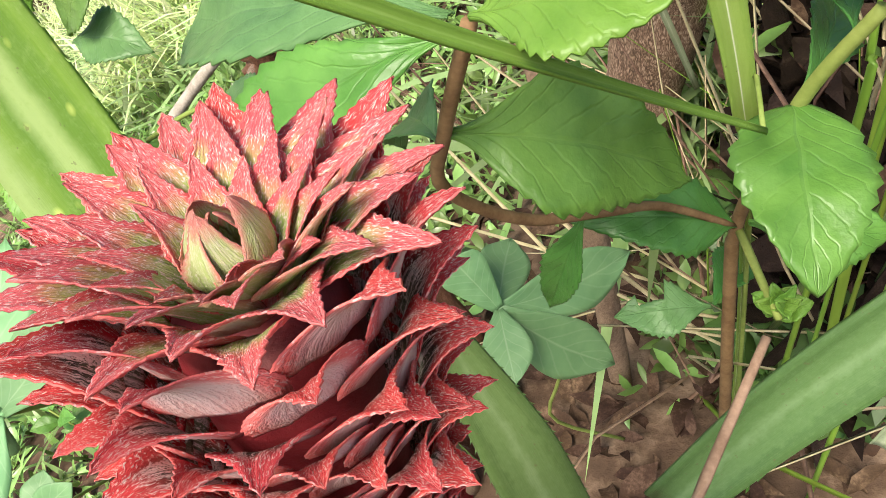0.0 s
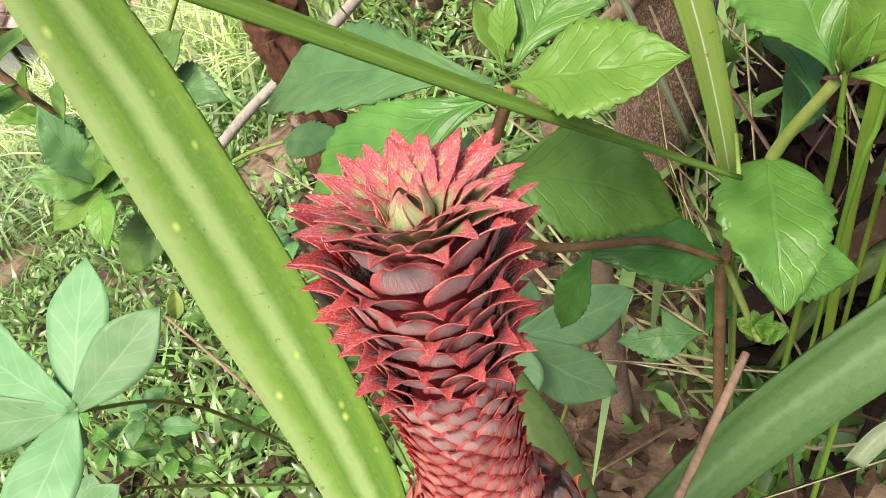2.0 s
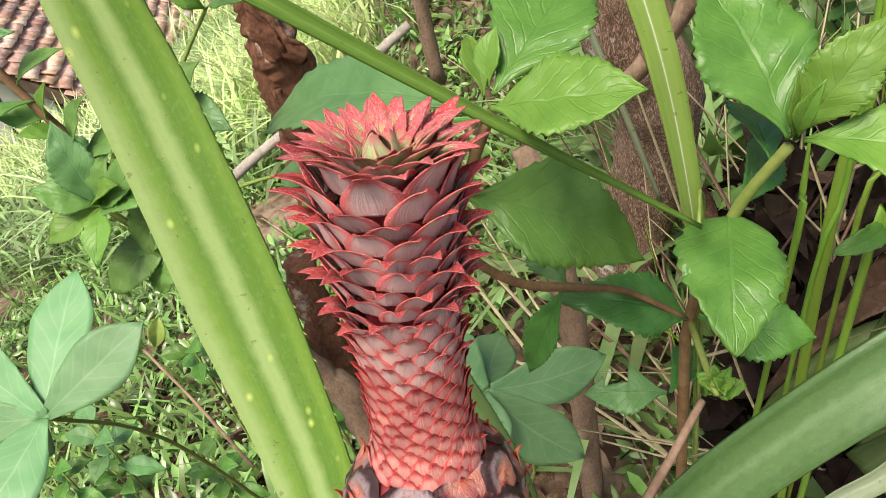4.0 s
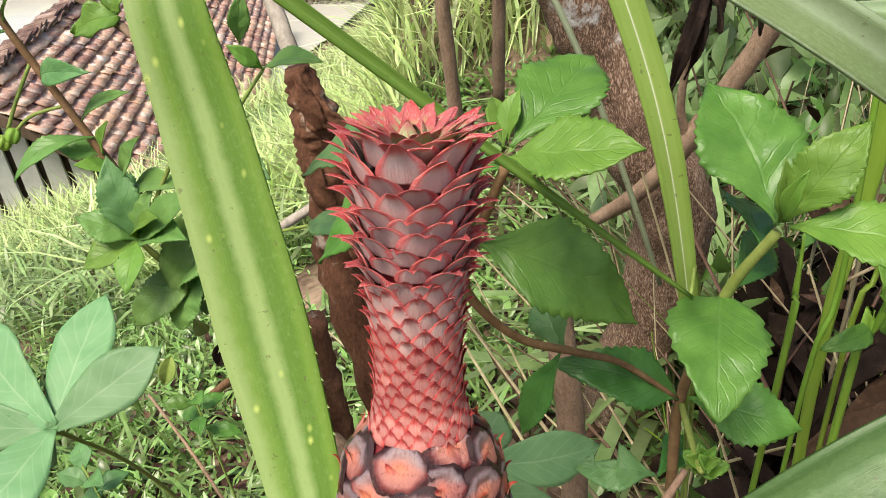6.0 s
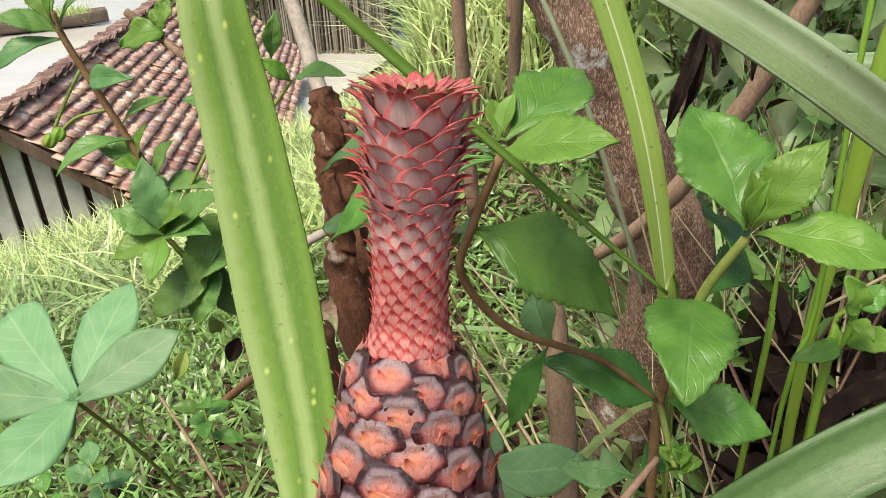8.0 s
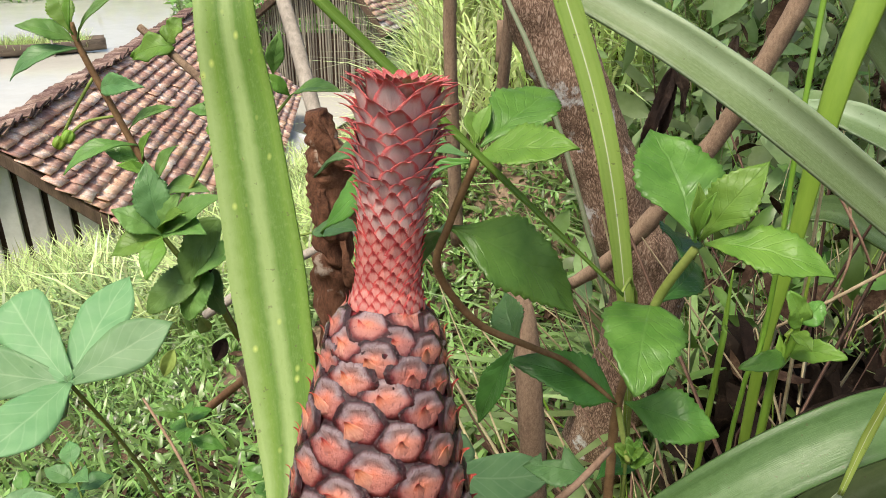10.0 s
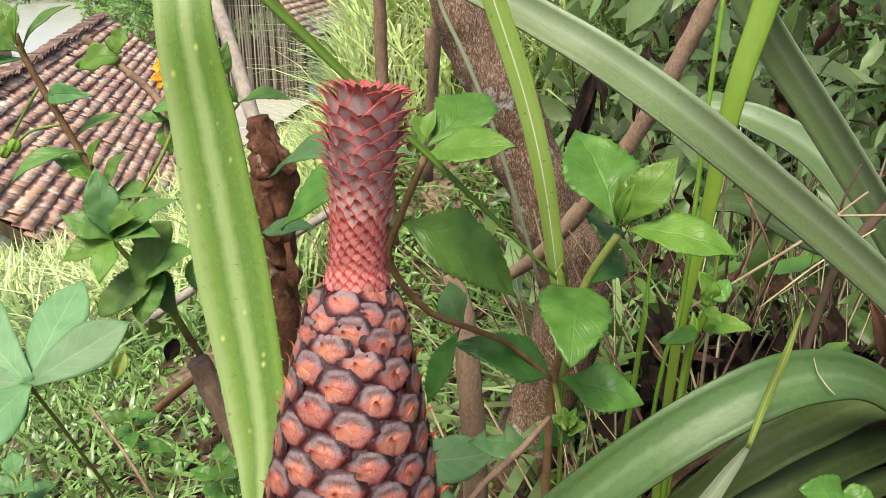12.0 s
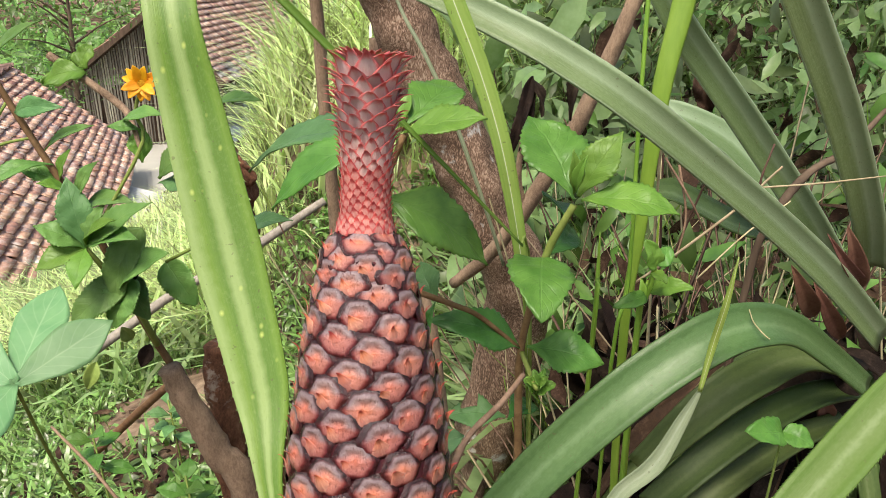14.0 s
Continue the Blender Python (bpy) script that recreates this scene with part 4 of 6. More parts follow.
def girth_at(s):
    for (a, ra), (b, rb) in zip(GIRTH, GIRTH[1:]):
        if s <= b:
            return ra + (rb - ra) * (s - a) / (b - a)
    return GIRTH[-1][1]


def on_fruit(s, angle, out=0.0):
    """Pose on the skin: x round the fruit, y up along it, z outward."""
    p, d = axis_at(s)
    e = d.cross(V((0, 1, 0))).normalized()
    f = d.cross(e)
    radial = e * math.cos(angle) + f * math.sin(angle)
    r = girth_at(s)
    s2 = min(1.0, s + 0.01)
    up = (axis_at(s2)[0] + radial * girth_at(s2) - p - radial * r).normalized() if s2 > s else d
    x = up.cross(radial).normalized()
    z = x.cross(up)
    return Matrix.Translation(p + radial * (r + out)) @ Matrix((x, up, z)).transposed().to_4x4()


def revolve(name, s0, s1, n, shrink, material):
    verts, faces = [], []
    sides = 36
    for i in range(n):
        s = s0 + (s1 - s0) * i / (n - 1)
        for k in range(sides):
            verts.append(on_fruit(s, 2 * math.pi * k / sides, -shrink).translation)
    for i in range(n - 1):
        for k in range(sides):
            a, b = i * sides + k, i * sides + (k + 1) % sides
            faces.append((a, b, b + sides, a + sides))
    faces.append(tuple(range(sides))[::-1])
    faces.append(tuple(range((n - 1) * sides, n * sides)))
    return raw_mesh(name, verts, faces, material)


def eye_mesh(seed):
    """One fruitlet: a low uneven six-sided cushion with a puckered shoulder."""
    rnd = random.Random(seed)
    verts, uvs, faces = [], [], []
    sides, rings = 24, 9
    corner = [1 + rnd.uniform(-0.07, 0.07) for _ in range(6)]
    for i in range(rings):
        rr = i / (rings - 1)
        for k in range(sides):
            a = 2 * math.pi * k / sides
            hexa = math.cos(math.pi / 6) / math.cos((a + math.pi / 6) % (math.pi / 3) - math.pi / 6)
            rad = (0.62 * hexa + 0.40) * corner[int(a / (math.pi / 3)) % 6]
            x, y = math.sin(a) * rr * rad * 0.54, math.cos(a) * rr * rad * 0.54
            z = 0.085 * (1 - rr ** 4) + 0.05 * y
            z += 0.045 * math.exp(-(((y - 0.30) / 0.09) ** 2 + (x / 0.34) ** 2)) - 0.05 * math.exp(-(((y - 0.13) / 0.08) ** 2 + (x / 0.20) ** 2))
            z += 0.04 * noise.noise(V((x * 8, y * 8, seed))) * (1 - rr ** 4)
            verts.append((x, y, z - 0.05 * rr ** 6))
            uvs.append((rr, 0.5 + y))
    for i in range(rings - 1):
        for k in range(sides):
            a, b = i * sides + k, i * sides + (k + 1) % sides
            faces.append((a, b, b + sides, a + sides)[::-1])
    return raw_mesh("eye", verts, faces, M_EYE, uvs)


def scale_mesh(name, length, width, material, cup, first, last, teeth, tooth, seed, n=None, power=2.0, taper=0.85, under=None):
    """Pointed toothed leaf along +y whose slope goes from first to last degrees out towards +z."""
    rnd = random.Random(seed)
    n = n or teeth * 2 + 2
    rows, uvs = [], []
    off = rnd.uniform(-0.07, 0.07)
    y = z = 0.0
    for i in range(n):
        v = i / (n - 1)
        if i:
            ang = radians(first + (last - first) * (v ** power))
            y += math.cos(ang) * length / (n - 1)
            z += math.sin(ang) * length / (n - 1)
        w = width / 2 * ((1 - v) ** taper) * (1.0 + 0.30 * math.sin(math.pi * min(1, v * 1.5)))
        w = max(w, 0.0015 * length)
        if teeth and i % 2 and 0.1 < v < 0.95:
            w += tooth * rnd.uniform(0.5, 1.3)
        ang = radians(first + (last - first) * (v ** power))
        row, uv = [], []
        for j in range(9):
            s = j / 8 * 2 - 1
            hollow = -cup * (1 - abs(s) ** 1.8) * w
            row.append((s * w + off * length * v * v, y + hollow * -math.sin(ang), z + hollow * math.cos(ang) + 0.012 * length * math.sin(s * 9 + v * 5 + seed)))
            uv.append((0.5 + 0.5 * s, v))
        rows.append(row)
        uvs.append(uv)
    me = sheet(name, rows, material, 0.012, uvs)
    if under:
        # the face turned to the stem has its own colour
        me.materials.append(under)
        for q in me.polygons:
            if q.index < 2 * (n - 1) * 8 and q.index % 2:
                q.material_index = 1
    return me


def build_pineapple():
    fruit = thing("pineapple", (-0.06, -0.09, -0.35), "young red pineapple with a spiny red crown on its stalk", "pineapple")
    stem(fruit, [(-0.06, -0.09, -0.40), (-0.055, -0.07, -0.05), (-0.051, -0.05, 0.15), (-0.049, -0.022, 0.30)], [0.016, 0.015, 0.014, 0.014], M_STALK, name="stalk", label="thick green fruit stalk")
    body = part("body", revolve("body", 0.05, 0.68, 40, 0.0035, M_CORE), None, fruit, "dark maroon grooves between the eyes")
    part("neck", revolve("neck", 0.65, 0.945, 32, 0.003, M_NECKCORE), None, fruit)
    eyes = [eye_mesh(k) for k in range(5)]
    bracts = [scale_mesh("bract", 1.0, 0.54, M_LOBE, -0.30, 17, 84, 5, 0.012, k, n=13, power=3.2, taper=1.15) for k in range(5)]
    golden = math.pi * (3 - math.sqrt(5))
    rnd = random.Random(2)
    s, i = 0.09, 0
    length = sum((b - a).length for a, b in zip(AXIS_LINE, AXIS_LINE[1:]))
    while s < 0.690:
        r = girth_at(s)
        size = 0.0208 if s < 0.50 else 0.0208 - 0.0062 * (s - 0.50) / 0.190
        ang = i * golden + 0.4
        m = on_fruit(s, ang, -0.0030)
        k = size * rnd.uniform(0.95, 1.06)
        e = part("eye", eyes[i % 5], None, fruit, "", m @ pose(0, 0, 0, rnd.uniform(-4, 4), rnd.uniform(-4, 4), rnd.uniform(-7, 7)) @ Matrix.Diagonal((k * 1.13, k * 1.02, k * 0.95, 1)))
        mb = m @ Matrix.Translation((k * rnd.uniform(-0.05, 0.05), -k * 0.34, k * 0.004)) @ pose(0, 0, 0, 0, 0, rnd.uniform(0, 34)) @ pose(0, 0, 0, rnd.uniform(-4, 4), 0, 0)
        part("bract", bracts[i % 5], None, e, "pink-orange bract ending in a red spine", mb @ Matrix.Diagonal((k * rnd.uniform(0.70, 0.95), k * rnd.uniform(0.50, 0.72), k * rnd.uniform(0.42, 0.62), 1)))
        s += size * size * 0.80 / (2 * math.pi * r) / length
        i += 1
    # neck: flat overlapping scales, their points standing out more and more towards the crown
    low = [scale_mesh("neck_scale", 1.0, 1.05, M_NECK, -0.16, 3, 36, 6, 0.060, 20 + k, power=2.6) for k in range(3)]
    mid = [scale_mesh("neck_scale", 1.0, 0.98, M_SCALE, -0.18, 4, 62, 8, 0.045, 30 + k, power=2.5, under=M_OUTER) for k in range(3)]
    s = 0.680
    while s < 0.850:
        r = girth_at(s)
        u = (s - 0.680) / 0.170
        area = 0.0000150 + 0.0000200 * u
        w = 1.42 * math.sqrt(area)
        L = 1.50 * math.sqrt(area) * (1 + 0.30 * u)
        ang = i * golden
        m = on_fruit(s, ang, 0.0001)
        k = rnd.uniform(0.94, 1.08)
        kind = low if u < 0.62 + rnd.uniform(-0.1, 0.1) else mid
        part("neck_scale", kind[i % 3], None, fruit, "", m @ pose(0, -0.003, 0, (2 if u < 0.16 else 5) + rnd.uniform(-2, 5), 0, rnd.uniform(-5, 5)) @ Matrix.Diagonal((w * k, L * k, L * k, 1)))
        s += area / (2 * math.pi * r) / length
        i += 1
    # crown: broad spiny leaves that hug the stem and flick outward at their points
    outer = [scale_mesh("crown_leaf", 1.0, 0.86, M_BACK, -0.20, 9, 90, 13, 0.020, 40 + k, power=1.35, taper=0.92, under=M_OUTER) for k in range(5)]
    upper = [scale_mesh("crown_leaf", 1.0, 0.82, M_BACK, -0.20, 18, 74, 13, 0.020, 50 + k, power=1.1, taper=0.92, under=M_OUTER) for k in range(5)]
    while s < 0.966:
        r = girth_at(s)
        ang = i * golden
        u = (s - 0.850) / 0.112
        m = on_fruit(s, ang, 0.0)
        L = (0.0116 + 0.0040 * u) * rnd.uniform(0.9, 1.14)
        lean = 4 + 8 * u + 60 * max(0.0, u - 0.72) + rnd.uniform(-5, 6)
        part("crown_leaf", (upper if u > 0.70 + rnd.uniform(-0.1, 0.1) else outer)[i % 5], None, fruit, "", m @ pose(0, -0.004, 0, lean, 0, rnd.uniform(-9, 9)) @ Matrix.Diagonal((L * 0.98, L, L, 1)))
        s += 0.0000400 / (2 * math.pi * r) / length
        i += 1
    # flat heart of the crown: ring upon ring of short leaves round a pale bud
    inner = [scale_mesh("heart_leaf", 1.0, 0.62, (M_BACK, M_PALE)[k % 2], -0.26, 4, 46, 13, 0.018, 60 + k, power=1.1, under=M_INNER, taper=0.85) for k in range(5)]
    bud = [scale_mesh("heart_leaf", 1.0, 0.95, M_PALE, -0.34, 10, -34, 12, 0.024, 70 + k, power=1.2, taper=0.7) for k in range(3)]
    top, d = axis_at(0.99)
    e = d.cross(V((0, 1, 0))).normalized()
    f = d.cross(e)
    n_in = 52
    for k in range(n_in):
        u = k / (n_in - 1)
        ang = i * golden
        late = u > 0.89
        rad = 0.0080 * (1 - u) ** 0.7 + 0.0006
        radial = e * math.cos(ang) + f * math.sin(ang)
        x = d.cross(radial).normalized()
        rot = Matrix((x, d, x.cross(d))).transposed().to_4x4()
        L = (0.0152 - 0.0040 * u) * rnd.uniform(0.9, 1.12) * (0.74 if late else 1.0)
        lean = 38 * (1 - u) + 3 + rnd.uniform(-6, 7)
        drop = L * math.cos(radians(lean + 12)) + (-0.0005 - 0.0040 * u if u < 0.5 else -0.0025 + 0.0090 * (u - 0.5))
        m = Matrix.Translation(top + radial * rad - d * drop) @ rot @ pose(0, 0, 0, lean, 0, rnd.uniform(-8, 8)) @ Matrix.Diagonal((L, L, L, 1))
        part("heart_leaf", (bud[k % 3] if late else inner[k % 5]), None, fruit, "pale green bud leaf" if late else "green inner crown leaf with a red tip", m)
        i += 1
    strap(fruit, [(-0.0630, 0.1700, 0.4150), (-0.0520, 0.1550, 0.3780), (-0.0410, 0.1400, 0.3460), (-0.0300, 0.1200, 0.3070), (-0.0180, 0.0900, 0.2780)], [0.012, 0.026, 0.034, 0.036, 0.036], M_STRAP, name="leaf_blade", label="short green leaf with a saw-toothed edge", hint=(0.2, -0.6, 0.75), channel=0.2, n=30, teeth=26)
    strap(fruit, [(-0.2140, 0.3000, 0.7930), (-0.1990, 0.2600, 0.6880), (-0.1870, 0.2150, 0.6200), (-0.1720, 0.1950, 0.5510), (-0.1460, 0.1550, 0.4620), (-0.1180, 0.1050, 0.3810), (-0.1060, 0.0600, 0.3270), (-0.075, -0.02, 0.20), (-0.06, -0.07, -0.1)], [0.030, 0.040, 0.0375, 0.0440, 0.0485, 0.0380, 0.0150, 0.012, 0.012], M_BLADE, name="leaf_blade", label="long yellow-green pineapple leaf with pale dots", hint=(0.12, -0.9, 0.42), channel=0.16, n=70, teeth=60, thick=0.0018)


build_pineapple()


# ---- shrub with rosettes behind the fruit ----
def build_shrub():
    s = thing("shrub", (0.10, 0.26, -0.34), "leafy green shrub with toothed glossy leaves", "shrub")
    # main stem and side branch
    stem(s, [(0.10, 0.27, -0.38), (0.0810, 0.2700, 0.2250), (0.0790, 0.2650, 0.3210), (0.0850, 0.2550, 0.3760)], [0.0048, 0.0042, 0.0036, 0.0033], M_STEM_BROWN, n=24, label="woody red-brown lower stem")
    stem(s, [(0.0848, 0.2555, 0.3740), (0.0960, 0.2450, 0.4310), (0.1130, 0.2350, 0.4740)], [0.0034, 0.0034, 0.0030], M_STEM, n=14)
    stem(s, [(0.0770, 0.2620, 0.3290), (0.0390, 0.2500, 0.3670), (0.0110, 0.2350, 0.3870), (-0.0240, 0.2150, 0.4130), (-0.0480, 0.1950, 0.4600), (-0.0390, 0.1850, 0.4970), (-0.0210, 0.1720, 0.5440)], [0.0020, 0.0023, 0.0026, 0.0027, 0.0027, 0.0026, 0.0024], M_STEM_BROWN, name="branch", n=34)
    # rosette behind the crown
    up = (0.1, -0.45, 0.9)
    leaf(s, (-0.0200, 0.1700, 0.5470), (0.0360, 0.1500, 0.5600), 0.038, M_YOUNG, up, arch=0.06)
    leaf(s, (-0.0190, 0.1750, 0.5500), (0.0160, 0.2350, 0.5700), 0.044, M_SHRUB, (-0.1, -0.6, 0.8), arch=0.1)
    leaf(s, (-0.0230, 0.1750, 0.5500), (-0.0300, 0.2000, 0.5640), 0.014, M_YOUNG, (0.4, -0.7, 0.5), teeth=4)
    leaf(s, (-0.0210, 0.1800, 0.5510), (-0.0160, 0.1900, 0.5710), 0.013, M_YOUNG, (-0.4, -0.7, 0.5), teeth=4)
    leaf(s, (-0.0260, 0.1780, 0.5430), (-0.152, 0.2546, 0.4952), 0.046, M_BLUE, (0.1, -0.45, 0.9), arch=0.1)
    leaf(s, (-0.0250, 0.1720, 0.5420), (-0.1160, 0.1700, 0.4900), 0.038, M_SHRUB, (-0.2, -0.5, 0.85), arch=0.12)
    leaf(s, (-0.0390, 0.1860, 0.4950), (0.0420, 0.2050, 0.4330), 0.054, M_SHRUB, (0.12, -0.62, 0.8), arch=0.10, fold=0.14, shape="ovate", label="broad glossy leaf with deep veins")
    leaf(s, (-0.0420, 0.1880, 0.4900), (-0.0760, 0.2600, 0.4230), 0.035, M_BLUE, (0.0, -0.4, 0.9))
    leaf(s, (0.0020, 0.2350, 0.3890), (-0.0240, 0.2350, 0.3140), 0.024, M_DARK, (-0.5, -0.7, 0.3), arch=0.05, fold=0.4)
    leaf(s, (0.0040, 0.2380, 0.3850), (-0.0120, 0.2700, 0.4100), 0.03, M_BLUE, (-0.3, -0.8, 0.3))
    # upper rosette
    leaf(s, (0.1120, 0.2350, 0.4780), (0.0800, 0.3000, 0.5320), 0.064, M_SHRUB, (0.25, -0.75, 0.55), arch=0.09, fold=0.2)
    leaf(s, (0.1160, 0.2350, 0.4810), (0.1500, 0.2450, 0.5320), 0.034, M_YOUNG, (-0.35, -0.75, 0.5), arch=0.1, fold=0.25)
    leaf(s, (0.1180, 0.2320, 0.4790), (0.1910, 0.2080, 0.4740), 0.041, M_YOUNG, (0.0, -0.45, 0.9), arch=0.12, fold=0.2)
    leaf(s, (0.1100, 0.2250, 0.4860), (0.1070, 0.2220, 0.5230), 0.013, M_YOUNG, (0.1, -0.9, 0.3), teeth=5, fold=0.5)
    leaf(s, (0.1120, 0.2220, 0.4880), (0.1170, 0.2150, 0.5200), 0.010, M_YOUNG, (-0.4, -0.8, 0.3), teeth=4, fold=0.5)
    leaf(s, (0.1080, 0.2400, 0.4590), (0.1010, 0.3200, 0.4490), 0.034, M_DARK, (0.2, -0.85, 0.4))
    # middle node: heart leaf and its pair
    leaf(s, (0.0910, 0.2470, 0.4230), (0.0810, 0.1650, 0.4030), 0.060, M_SHRUB, (0.05, -0.75, 0.65), shape="heart", arch=0.10, fold=0.12, teeth=11, label="heart-shaped bright green leaf")
    leaf(s, (0.0950, 0.2500, 0.4230), (0.1290, 0.3300, 0.4210), 0.03, M_DARK, (0.1, -0.8, 0.5))
    leaf(s, (0.0780, 0.2620, 0.3290), (-0.0080, 0.2550, 0.3600), 0.043, M_DARK, (-0.05, -0.55, 0.8), arch=0.12, fold=0.2, shape="ovate", label="dark glossy leaf")
    leaf(s, (0.0840, 0.2620, 0.3300), (0.1530, 0.2500, 0.3190), 0.046, M_SHRUB, (0.1, -0.6, 0.8), arch=0.12, fold=0.15)
    leaf(s, (0.0670, 0.2600, 0.2570), (0.0100, 0.2600, 0.2570), 0.036, M_BLUE, (0.0, -0.5, 0.9), bite=(0.45, 0.75, 1, 0.35), label="leaf with a bitten edge")
    leaf(s, (0.0700, 0.2650, 0.2500), (0.1030, 0.3200, 0.2310), 0.03, M_DARK, (0.0, -0.5, 0.9))
    # young bright tuft
    c = V((0.0885, 0.2188, 0.3150))
    for k in range(9):
        a = k * 2.4
        r = 0.016 - 0.0011 * k
        tip = c + V((math.cos(a) * r, math.sin(a) * r * 0.7 - 0.003, 0.004 + 0.0018 * k))
        leaf(s, c + V((0, 0, -0.004)), tip, 0.015 - 0.0007 * k, M_YOUNG, (0.1, -0.5, 0.85), shape="oval", teeth=5, wave=0.1, arch=0.15, name="young_leaf")
    stem(s, [(0.0800, 0.2620, 0.3240), (0.0860, 0.2100, 0.3200), c], [0.0025, 0.002, 0.0018], M_STEM, n=8, name="side_shoot")
    stem(s, [(0.0720, 0.1820, 0.3480), (0.0510, 0.1500, 0.3410), (0.0260, 0.1100, 0.3410), (0.0120, 0.0900, 0.3230)], [0.0022, 0.0024, 0.0026, 0.0026], M_TWIG, name="twig", label="bare reddish twig", n=10)


build_shrub()


def build_sapling():
    s = thing("seedling", (0.21, 0.32, -0.3), "small bright green seedling among the stalks", "seedling")
    stem(s, [(0.21, 0.33, -0.35), (0.1940, 0.3000, 0.3210), (0.1990, 0.2950, 0.3630), (0.2020, 0.2900, 0.4060)], [0.003, 0.003, 0.0028, 0.002], M_STALK, n=12)
    for bx, by, tx, ty, w, mt in ((1375, 612, 1298, 632, 0.016, M_SHRUB), (1385, 600, 1480, 615, 0.02, M_YOUNG), (1400, 560, 1385, 500, 0.02, M_YOUNG), (1405, 555, 1440, 520, 0.018, M_SHRUB), (1395, 570, 1420, 600, 0.014, M_YOUNG)):
        b, t = SEEDLING[(bx, by)], SEEDLING[(tx, ty)]
        leaf(s, b, t, w, mt, (0.1, -0.7, 0.7), shape="oval", teeth=5, wave=0.08)


SEEDLING = {(1375, 612): (0.1980, 0.2950, 0.3670), (1298, 632): (0.1640, 0.2800, 0.3610), (1385, 600): (0.2010, 0.2950, 0.3730), (1480, 615): (0.2320, 0.2700, 0.3850), (1400, 560): (0.2020, 0.2900, 0.3960), (1385, 500): (0.1900, 0.2900, 0.4240), (1405, 555): (0.2030, 0.2900, 0.3990), (1440, 520): (0.2170, 0.3000, 0.4130), (1395, 570): (0.1980, 0.2800, 0.3960), (1420, 600): (0.2040, 0.2600, 0.3940)}
build_sapling()


# ---- grass stalks and blades ----
def build_stalks():
    g = thing("tall_grass_clump", (0.2, 0.36, -0.33), "clump of tall yellow-green grass stalks", "grass clump")
    strap(g, [(0.11, 0.31, -0.30), (0.10, 0.30, 0.1), (0.0850, 0.2750, 0.3480), (0.0760, 0.2600, 0.4140), (0.0590, 0.2550, 0.5010), (0.0410, 0.2600, 0.5630), (0.0170, 0.2650, 0.6240), (-0.0060, 0.2700, 0.6780)], [0.004, 0.004, 0.006, 0.0120, 0.0155, 0.0165, 0.0165, 0.013], M_GRASS, name="blade", label="grass blade with white midrib", hint=(0.25, -0.95, 0.1), channel=0.15, keel=0.1, thick=0.0008, n=60)
    stem(g, [(0.24, 0.42, -0.35), (0.2100, 0.4000, 0.2230), (0.2190, 0.4100, 0.4030), (0.2280, 0.4200, 0.5350), (0.2430, 0.4300, 0.6160), (0.2550, 0.4400, 0.6980), (0.2630, 0.4500, 0.8020), (0.2590, 0.4600, 0.9350)], [0.004, 0.005, 0.0065, 0.0098, 0.0115, 0.011, 0.009, 0.005], M_STALK, name="stalk", n=30, sides=12, flat=0.35)
    stem(g, [(0.20, 0.40, -0.35), (0.1880, 0.3600, 0.2420), (0.1990, 0.3650, 0.3440), (0.1950, 0.3700, 0.5170), (0.1940, 0.3750, 0.6190), (0.1930, 0.3800, 0.6770), (0.1800, 0.3900, 0.7990)], [0.0019, 0.0022, 0.0022, 0.0022, 0.0022, 0.0022, 0.0019], M_STALK, name="stalk", n=24)
    stem(g, [(0.16, 0.38, -0.35), (0.1590, 0.3300, 0.2930), (0.1600, 0.3350, 0.3670), (0.1600, 0.3400, 0.4140)], [0.0024, 0.0027, 0.0024, 0.0006], M_STALK, name="stalk", n=14)
    stem(g, [(0.25, 0.44, -0.35), (0.2190, 0.3800, 0.2710), (0.2300, 0.3850, 0.3480), (0.2310, 0.3900, 0.4180)], [0.0022, 0.0024, 0.0022, 0.0006], M_STALK, name="stalk", n=14)
    strap(g, [(0.0640, 0.3000, 0.3940), (0.0480, 0.3000, 0.4430), (0.0180, 0.3100, 0.5250), (-0.0080, 0.3200, 0.5810), (-0.0280, 0.3300, 0.6160), (-0.0440, 0.3400, 0.6550)], [0.0028, 0.0036, 0.0038, 0.0036, 0.003, 0.002], M_PALEBLADE, name="blade", label="pale drying grass blade", hint=(0.3, -0.9, 0.2), n=24, thick=0.0006)
    strap(g, [(0.0700, 0.2100, 0.4480), (-0.0134, 0.1495, 0.5500), (-0.0640, 0.1182, 0.6100), (-0.1399, 0.0713, 0.7000), (-0.2410, 0.0087, 0.8200)], [0.0022, 0.0045, 0.0060, 0.0072, 0.008], M_CROSS, name="blade", label="long narrow green blade crossing behind the crown", hint=(0.5, -0.6, 0.6), channel=0.45, n=40, thick=0.001)
    stem(g, [(0.0690, 0.2105, 0.4490), (0.0780, 0.2560, 0.4350), (0.088, 0.278, 0.36), (0.1, 0.285, 0.0), (0.1, 0.3, -0.3)], [0.0010, 0.0011, 0.0014, 0.002, 0.002], M_STEM, name="stalk", n=12)
    strap(g, [(0.150, 0.190, 0.195), (0.1652, 0.1954, 0.2229), (0.1935, 0.2000, 0.2494), (0.2147, 0.2056, 0.2920), (0.2257, 0.2056, 0.3200)], [0.013, 0.015, 0.016, 0.010, 0.0035], M_PALEBLADE, name="blade", label="bent pale grass blade", hint=(-0.3, -0.9, 0.3), n=30, thick=0.0006)
